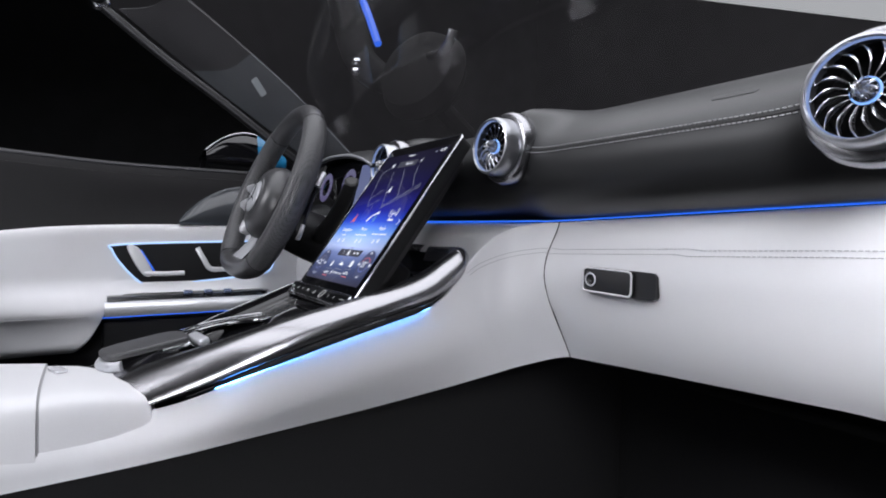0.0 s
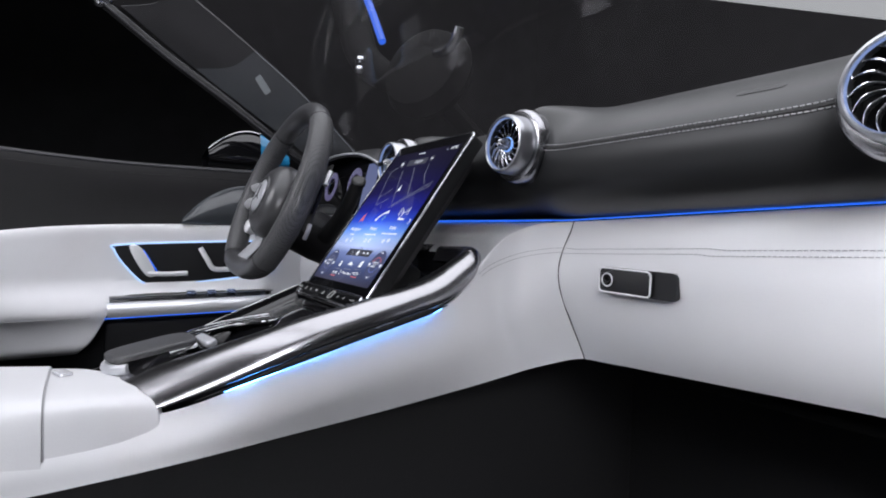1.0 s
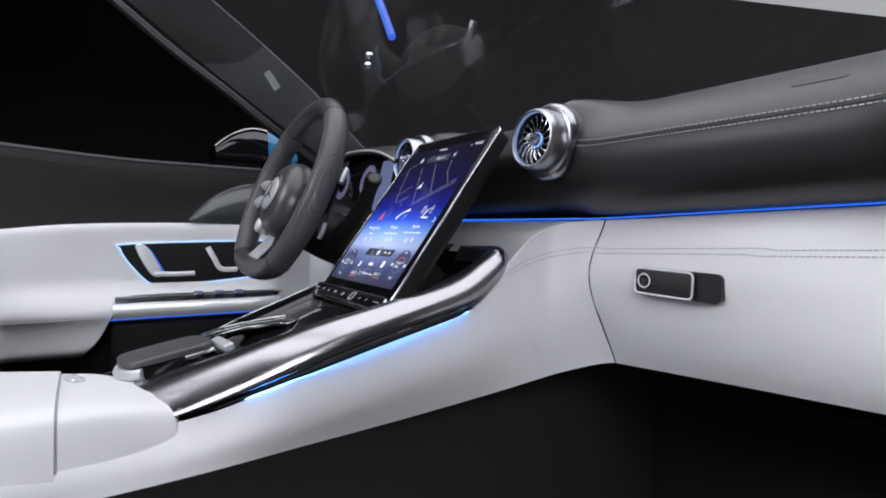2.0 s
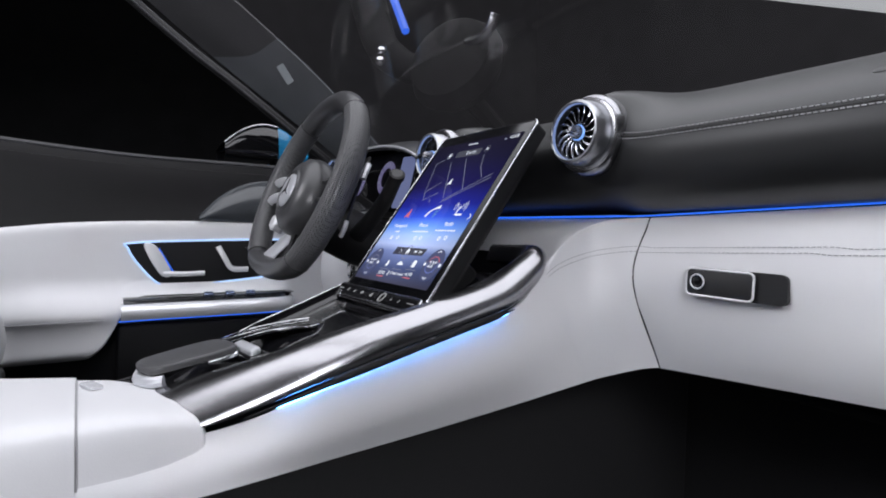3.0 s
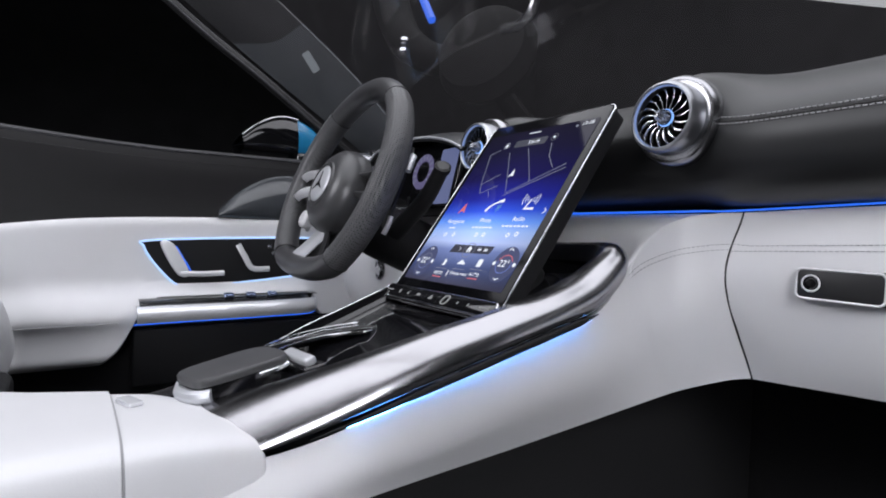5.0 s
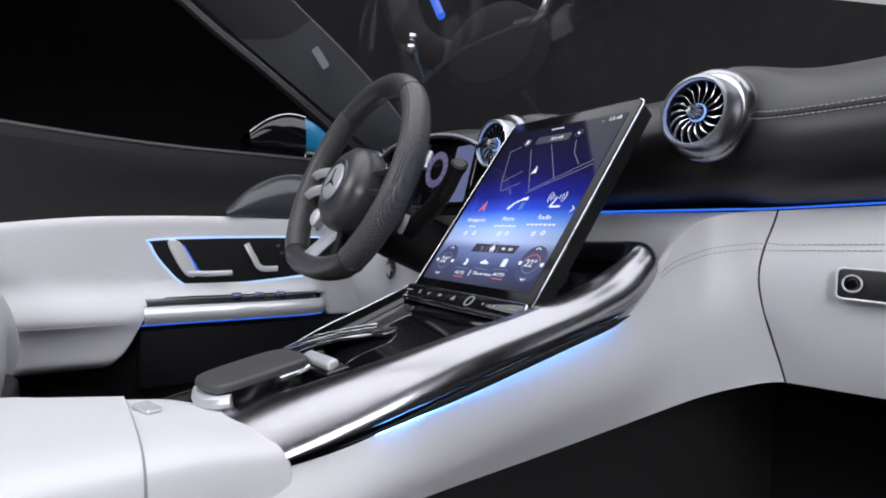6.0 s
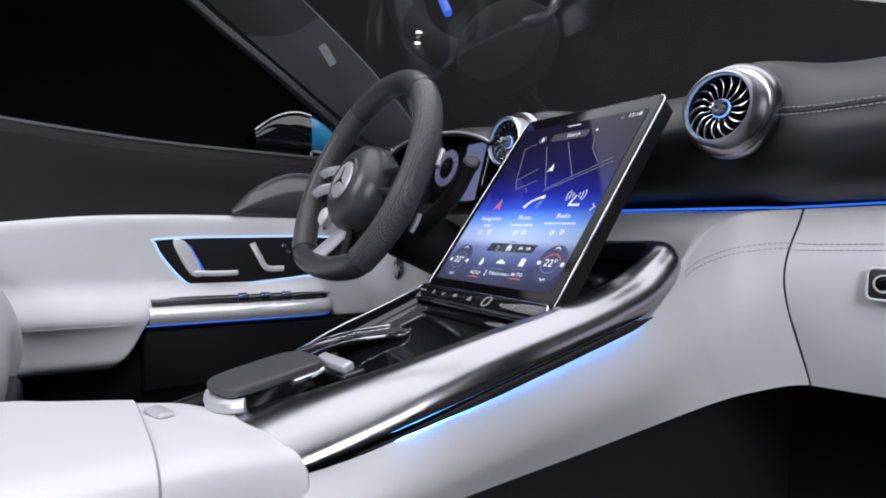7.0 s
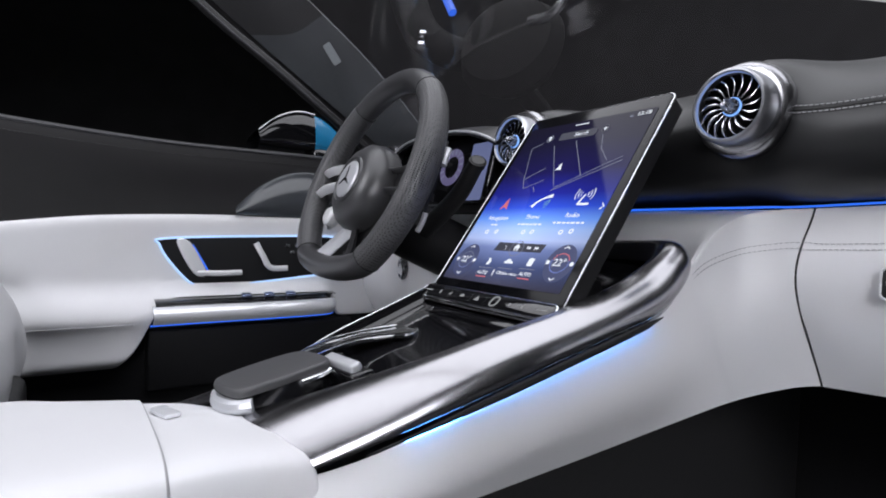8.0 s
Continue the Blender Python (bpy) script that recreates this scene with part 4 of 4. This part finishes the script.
DY = [-0.62, -0.4, -0.2, -0.1, 0.0, 0.1, 0.2, 0.3, 0.4, 0.52]


def door_top(y):
    return 0.925 + 0.016 * max(0, (0.1 - y) / 0.3) ** 1.5


def white_top(y):
    return 0.764 + 0.023 * (1 - math.exp(-(y + 0.16) / 0.16)) if y > -0.16 else 0.764 + 0.15 * (y + 0.16)


part("upper_panel", skin([[(-0.705, y, white_top(y) - 0.006), (-0.715, y, 0.82), (-0.722, y, 0.87), (-0.728, y, door_top(y) - 0.03), (-0.738, y, door_top(y) - 0.006), (-0.752, y, door_top(y)), (-0.80, y, door_top(y) + 0.002), (-0.84, y, door_top(y) - 0.02)] for y in DY], 40, 30, 0.003), CLOTH, door, "dark leather upper door panel")
# sheen on the rolled leather, put in as a tube of paler colour
part("belt_sheen", tube(spline([(-0.7400, y, door_top(y) - 0.0045) for y in DY], 60), 0.0055, 8), SEAL, door, "paler tube for the sheen on the beltline's rounded edge")
part("belt_stitching", stitches(spline([(-0.7262, y, door_top(y) - 0.026) for y in DY], 120), 0.005, 0.002, 0.0006, (0.001, 0, 0)), DARK, door, "dark stitching under the beltline")
DOORX = ((0.80, -0.696), (0.665, -0.696), (0.650, -0.693), (0.640, -0.686), (0.630, -0.674), (0.620, -0.657), (0.606, -0.638), (0.592, -0.626), (0.583, -0.623), (0.576, -0.627), (0.568, -0.637), (0.550, -0.641), (0.530, -0.638), (0.513, -0.634), (0.503, -0.641), (0.497, -0.660), (0.490, -0.690))
EDGE = ((-0.62, 0.497), (-0.045, 0.497), (-0.025, 0.502), (0.0, 0.522), (0.018, 0.552), (0.032, 0.585), (0.045, 0.610), (0.065, 0.618), (0.10, 0.6215), (0.370, 0.6215), (0.390, 0.615), (0.402, 0.590), (0.412, 0.566), (0.52, 0.566))

EDGE_LINE = spline([(y, z, 0) for y, z in EDGE], 1300)
DOOR_LINE = spline([(z, -0.696 + 0.62 * (x + 0.696), 0) for z, x in DOORX], 640)


def door_x(z):
    return min(DOOR_LINE, key=lambda q: abs(q.x - z)).y if z < 0.80 else -0.696


def low_edge(y):
    return min(EDGE_LINE, key=lambda q: abs(q.x - y)).y


def door_column(y):
    top, low, fade = white_top(y), low_edge(y), min(1.0, max(0.0, (0.40 - y) / 0.03))
    zs = [low + (top - 0.03 - low) * k / 40 for k in range(41)]
    col = [(-0.700 + (door_x(z) + 0.700) * (0.12 + 0.88 * fade), y, z) for z in zs]
    back = [(col[0][0] - 0.03, y, col[0][2] - 0.001), (col[0][0] - 0.006, y, col[0][2] - 0.002)]
    return back + col + [(-0.696, y, top - 0.012), (-0.699, y, top - 0.003), (-0.709, y, top)]


ys = [-0.62, -0.45, -0.3, -0.2, -0.1, -0.06] + [-0.048 + 0.0065 * k for k in range(26)] + [0.15, 0.2, 0.25, 0.3, 0.34] + [0.36 + 0.008 * k for k in range(9)] + [0.46, 0.52]
door_skin = skin([door_column(y) for y in ys], len(ys) * 2, 90)
for _ in range(10):
    bmesh.ops.smooth_vert(door_skin, verts=[v for v in door_skin.verts if not v.is_boundary], factor=0.5, use_axis_x=True, use_axis_y=True, use_axis_z=True)
part("white_panel", door_skin, WHITE, door, "white leather door panel flowing into a padded armrest")
# grey tube paints the slight shadow of the crease
part("crease", tube(spline([(door_x(0.578) + 0.0004, y, 0.578) for y in (-0.60, -0.4, -0.2, -0.08, 0.0)], 40), 0.0009, 6), FOLDSHADE, door, "fine crease along the padded armrest, its shade in grey")
part("outer_skin", box((0.05, 1.16, 0.62), pose(-0.82, -0.05, 0.60), 0.02), BLUEPAINT, door, "blue painted outer skin")
part("lower_panel", box((0.03, 1.14, 0.34), pose(-0.722, -0.05, 0.45), 0.008), HOUSING, door, "black lower door panel")


def side_plate(outline, x, depth, bevel):
    """A plate standing in the door's plane, its outline in (y, z)."""
    m = Matrix(((0, 0, 1, x), (1, 0, 0, 0), (0, 1, 0, 0), (0, 0, 0, 1)))
    return prism([(p.x, p.y) for p in outline], depth, m, bevel, 3)


RECESS = [(0.052, 0.733, 0), (0.046, 0.722, 0), (0.062, 0.692, 0), (0.098, 0.650, 0), (0.125, 0.642, 0), (0.20, 0.643, 0), (0.33, 0.655, 0), (0.40, 0.668, 0), (0.41, 0.72, 0), (0.40, 0.742, 0), (0.20, 0.740, 0)]
outline = spline(RECESS, 66, True)
part("switch_recess", side_plate(outline, -0.6965, 0.0035, 0.001), HOUSING, door, "black switch panel")
part("recess_light", tube([Vector((-0.694, p.x, p.y)) for p in outline], 0.0022, 6, True), RECESSGLOW, door, "faint blue lit outline")
pull = part("door_handle", tube(spline([(-0.684, 0.112, 0.668), (-0.682, 0.150, 0.666), (-0.684, 0.195, 0.667)], 16), 0.0055, 10, False, (1, 0.8), (1, 0, 0)), SPOKE, door, "silver door pull")
part("handle_plate", side_plate(spline([(0.075, 0.727, 0), (0.098, 0.727, 0), (0.128, 0.668, 0), (0.106, 0.666, 0)], 20, True), -0.6935, 0.012, 0.003), SPOKE, pull, "broad silver plate")
part("handle_light", tube([(-0.686, 0.103, 0.722), (-0.686, 0.131, 0.672)], 0.0016, 6), BLUE, pull, "blue lit edge")
part("seat_switch", tube(spline([(-0.688, 0.224, 0.727), (-0.684, 0.238, 0.700), (-0.684, 0.254, 0.676), (-0.686, 0.290, 0.674)], 20), 0.006, 10, False, (1, 0.6), (1, 0, 0)), SPOKE, door, "silver seat adjuster")
for y, z in ((0.292, 0.722), (0.312, 0.722), (0.302, 0.708)):
    part("memory_key", box((0.003, 0.009, 0.007), pose(-0.692, y, z), 0.001), SATIN, door, "small memory key")

# armrest of the door and the trim with window switches
part("switch_ledge", skin([[(-0.70, y, 0.619), (-0.672, y, 0.6185), (-0.658 + e, y, 0.6155), (-0.650 + e, y, 0.610), (-0.648 + e, y, 0.605), (-0.70, y, 0.600)] for y, e in ((0.035, 0.004), (0.12, 0), (0.22, 0), (0.32, -0.004), (0.37, -0.012), (0.392, -0.035))], 30, 18, 0.002), PIANO, door, "black window switch ledge")
for k in range(3):
    part("window_switch", box((0.016, 0.020, 0.008), pose(-0.660, 0.20 + 0.045 * k, 0.6225, 0, 14, 0), 0.003), SWITCHBLUE, door, "window switch with a blue reflection put into its colour")
part("ledge_trim", skin([[(-0.650 + e, y, 0.6085), (-0.641 + e, y, 0.6060), (-0.634 + e, y, 0.599), (-0.632 + e, y, 0.590), (-0.640 + e, y, 0.5785)] for y, e in ((0.030, 0.004), (0.12, 0), (0.22, 0), (0.32, -0.004), (0.37, -0.012), (0.393, -0.035))], 30, 10, 0.002), TRIM, door, "brushed metal trim with dark line")
part("trim_groove", tube(spline([(-0.6325 + e, y, 0.5915) for y, e in ((0.030, 0.004), (0.12, 0), (0.22, 0), (0.32, -0.004), (0.37, -0.012))], 30), 0.0016, 6), PLASTIC, door, "")
part("light_strip", tube(spline([(-0.645 + e, y, 0.5755) for y, e in ((0.026, 0.004), (0.12, 0), (0.22, 0), (0.32, -0.004), (0.37, -0.012), (0.393, -0.035))], 30), 0.0016, 6), BLUE, door, "glowing blue light line")
part("door_pocket", box((0.04, 0.42, 0.12), pose(-0.709, 0.235, 0.50), 0.008), HOUSING, door, "black door pocket")
# loudspeaker dome on the door
rows = []
for k in range(9):
    t = k / 8
    w = math.sin(math.pi * (0.02 + 0.96 * t))
    y = 0.185 + 0.32 * t
    h = 0.100 * (w ** 0.75)
    rows.append([(-0.722, y, 0.782), (-0.700, y, 0.783), (-0.690, y, 0.784 + h * 0.35), (-0.700, y, 0.784 + h * 0.75), (-0.718, y, 0.784 + h), (-0.735, y, 0.784 + h * 0.98)])
part("speaker", skin(rows, 30, 20, 0.002), SPEAKER, door, "rounded shiny grey speaker cover")
knob = thing("side_air_outlet", (0, 0, 0), "small round grey outlet in the white knee panel", "air outlet", m=pose(-0.512, 0.474, 0.683, 92, 0, -15) @ Matrix.Scale(1.3, 4))
part("ring", lathe([(0.012, 0.003), (0.0155, 0.005), (0.0175, 0.003), (0.0175, -0.004), (0.012, -0.004)], 30, None, True), SATIN, knob, local=True)
part("disc", lathe([(0, 0.001), (0.012, 0.002), (0.0125, -0.003)], 30), PLASTIC, knob, local=True)

# ---- windscreen frame, mirror outside, seat ----
pillar = thing("windscreen_pillar", (-0.75, 0.5, 0.92), "dark windscreen pillar with grey inner trim", "windscreen pillar")
PT, PB = Vector((-0.772, 0.030, 1.286)), Vector((-0.735, 0.52, 0.935))
part("outer_edge", tube(spline([PT, (-0.765, 0.165, 1.186), (-0.752, 0.30, 1.094), PB], 30), 0.011, 10, False, (1, 1)), PLASTIC, pillar, "black outer edge of the pillar")
part("edge_line", tube(spline([PT + Vector((0.012, -0.004, -0.002)), (-0.752, 0.160, 1.183), (-0.739, 0.295, 1.091), PB + Vector((0.013, -0.004, -0.002))], 30), 0.0026, 6), SEAL, pillar, "thin shiny seal line")
PILLAR = [[(-0.745, 0.06, 1.280), (-0.69, 0.125, 1.285), (-0.62, 0.16, 1.310)], [(-0.735, 0.19, 1.182), (-0.68, 0.26, 1.185), (-0.615, 0.30, 1.215)], [(-0.725, 0.33, 1.085), (-0.66, 0.40, 1.090), (-0.60, 0.44, 1.105)], [(-0.715, 0.47, 0.99), (-0.65, 0.53, 0.985), (-0.595, 0.57, 0.985)], [(-0.71, 0.56, 0.925), (-0.64, 0.61, 0.925), (-0.59, 0.64, 0.930)]]
PILLAR_ROWS = list(zip(*[spline([r[k] for r in PILLAR], 40) for k in range(3)]))
part("upper_trim", skin(PILLAR_ROWS[:13], 24, 14, 0.006), PILLARTOP, pillar, "near black leather trim at the pillar's top")
part("inner_trim", skin(PILLAR_ROWS[12:], 50, 14, 0.006), GREYTRIM, pillar, "dark grey cloth pillar trim")
part("corner_cap", box((0.045, 0.040, 0.040), pose(-0.775, 0.022, 1.300, 20, 10, 15), 0.012), CHROME, pillar, "chrome cap at the frame's top corner")
STICK = Matrix.Translation((-0.600, 0.345, 1.116)) @ Vector((0.75, -0.60, -0.15)).to_track_quat("Z", "Y").to_matrix().to_4x4() @ pose(0, 0, 0, 0, 0, 32)
part("sticker", prism(rrect(0.017, 0.046, 0.003), 0.001, STICK), PAPER, pillar, "small pale grey sticker")
header = solid("windscreen_header", tube([(-0.775, 0.02, 1.30), (-0.4, -0.01, 1.345), (0, -0.02, 1.36), (0.4, -0.01, 1.345), (0.775, 0.02, 1.30)], 0.016, 10), PLASTIC, "black header bar of the windscreen frame", "windscreen frame")
solid("windscreen_post", tube(spline([(0.772, 0.030, 1.296), (0.765, 0.165, 1.186), (0.752, 0.30, 1.094), (0.735, 0.52, 0.935)], 20), 0.014, 10), PLASTIC, "black windscreen post on the passenger side", "windscreen frame")

mirror = thing("wing_mirror", (-0.87, 0.37, 0.93), "blue wing mirror with black housing and silver rim", "wing mirror")
shell = []
for k in range(9):
    t = k / 8
    y = 0.268 + 0.215 * t
    top = 0.955 + 0.090 * math.sin(math.pi * (0.10 + 0.80 * t)) ** 0.8
    shell.append([(-0.855, y, 0.94), (-0.835, y, 0.955), (-0.833, y, (0.95 + top) / 2), (-0.845, y, top - 0.006), (-0.875, y, top), (-0.93, y, top - 0.01), (-0.95, y, 0.97), (-0.93, y, 0.94)])
part("glass_side", skin(shell[:6], 20, 24, 0.002), PIANO, mirror, "black mirror housing")
part("blue_cap", skin(shell[5:], 14, 24, 0.002), BLUEPAINT, mirror, "glossy blue cap")
part("rim", tube(spline([(-0.842, y, z + 0.002) for (_, y, z) in [r[3] for r in shell[:6]]], 24), 0.0032, 8), SATIN, mirror, "silver rim")
part("foot", box((0.08, 0.05, 0.06), pose(-0.86, 0.42, 0.925), 0.012), PIANO, mirror, "black foot of the mirror")

seat = thing("driver_seat", (-0.4, -0.4, 0.28), "white leather driver's seat with side bolsters", "car seat")
SEATY = [(-0.165, 0.50, 0.56), (-0.165, 0.50, 0.60), (-0.180, 0.50, 0.655), (-0.205, 0.50, 0.685), (-0.25, 0.5, 0.69), (-0.45, 0.5, 0.66), (-0.60, 0.5, 0.64)]
part("cushion", skin([[(x, -0.170, 0.48)] + [(x, y + 0.015 * (1 - b), z - 0.03 * (1 - b)) for y, _, z in SEATY] for x, b in ((-0.63, 0.2), (-0.61, 1.0), (-0.55, 0.9), (-0.45, 0.5), (-0.35, 0.5), (-0.26, 0.9), (-0.215, 1.0), (-0.195, 0.3))], 40, 30), WHITE, seat, "white leather seat cushion")
part("base", box((0.42, 0.46, 0.24), pose(-0.41, -0.38, 0.40), 0.02), PLASTIC, seat, "black seat base")
part("backrest", box((0.44, 0.14, 0.62), pose(-0.41, -0.70, 0.92, 14, 0, 0), 0.05, 5), WHITE, seat, "white leather backrest")

# ---- softbox and stand-in reflection beyond the windscreen ----
panel = thing("softbox", (0.0, 3.0, 0), "large white studio softbox panel on a stand", "softbox")
part("cloth", prism([(-1.6, 2.33), (1.2, 1.10), (1.6, 3.0), (-1.2, 4.0)], 0.03, Matrix(((1, 0, 0, 0), (0, 0, 1, 2.95), (0, 1, 0, 0), (0, 0, 0, 1)))), SOFTBOX, panel, "white lit cloth")
part("pole", tube([(1.3, 3.05, 0), (1.3, 3.05, 2.2)], 0.02, 10), PLASTIC, panel, "black stand pole")
part("foot", box((0.5, 0.4, 0.03), pose(1.3, 3.05, 0.015), 0.005), PLASTIC, panel, "black stand foot")

# made-up solid forms that imitate the cabin's reflection in the windscreen
arm = thing("windscreen_reflection", (-0.6, 1.25, 0), "dark forms with a blue streak, standing in for a windscreen reflection", "lamp arm")
part("pole", tube([(-0.62, 1.25, 0), (-0.62, 1.20, 0.9), (-0.62, 0.85, 1.16)], 0.03, 10), LAMPBLACK, arm, "black upright that carries the reflected forms")
part("head", lathe([(0, 0.05), (0.06, 0.045), (0.11, 0.02), (0.13, -0.02), (0.11, -0.06), (0, -0.08)], 32, pose(-0.52, 0.74, 1.20, 70, 15, 20)), LAMPBLACK, arm, "dark round form of the windscreen reflection")
part("neck", tube(spline([(-1.06, 0.74, 1.60), (-0.93, 0.74, 1.36), (-0.80, 0.74, 1.26), (-0.66, 0.74, 1.20)], 20), lambda t: 0.060 - 0.02 * t, 12), LAMPBLACK, arm, "dark curved form of the windscreen reflection")
part("blue_streak", tube([(-0.80, 0.70, 1.47), (-0.755, 0.70, 1.41), (-0.69, 0.70, 1.312)], 0.011, 8), BLUESTREAK, arm, "glowing blue streak of the windscreen reflection")
part("joint", lathe([(0, 0.014), (0.012, 0.008), (0.015, 0), (0.012, -0.008), (0, -0.014)], 16, pose(-0.815, 0.69, 1.290)), CHROME, arm, "bright spot of the windscreen reflection")
part("joint", lathe([(0, 0.014), (0.013, 0.008), (0.016, 0), (0.013, -0.008), (0, -0.014)], 16, pose(-0.82, 0.69, 1.262)), CHROME, arm, "bright spot of the windscreen reflection")
part("handle", tube(spline([(-0.40, 0.70, 1.205), (-0.35, 0.70, 1.200), (-0.315, 0.70, 1.215), (-0.30, 0.70, 1.24)], 14), lambda t: 0.011, 10), SATIN, arm, "pale streak of the windscreen reflection")

screen_rows = [[(-0.755 * k, 0.035 - 0.055 * (1 - k * k), 1.295 + 0.055 * (1 - k * k)), (-0.745 * k, 0.29 + 0.03 * (1 - k * k), 1.105 + 0.055 * (1 - k * k)), (-0.735 * k, 0.53 + 0.08 * (1 - k * k), 0.945 + 0.045 * (1 - k * k)), (-0.70 * k, 0.68 + 0.17 * (1 - k * k), 0.89 + 0.03 * (1 - k * k))] for k in (-1, -0.7, -0.35, 0, 0.35, 0.7, 1)]
pane = solid("windscreen", skin(screen_rows, 30, 16), PANE, "clear curved windscreen glass", "windscreen")
pane.visible_shadow = False
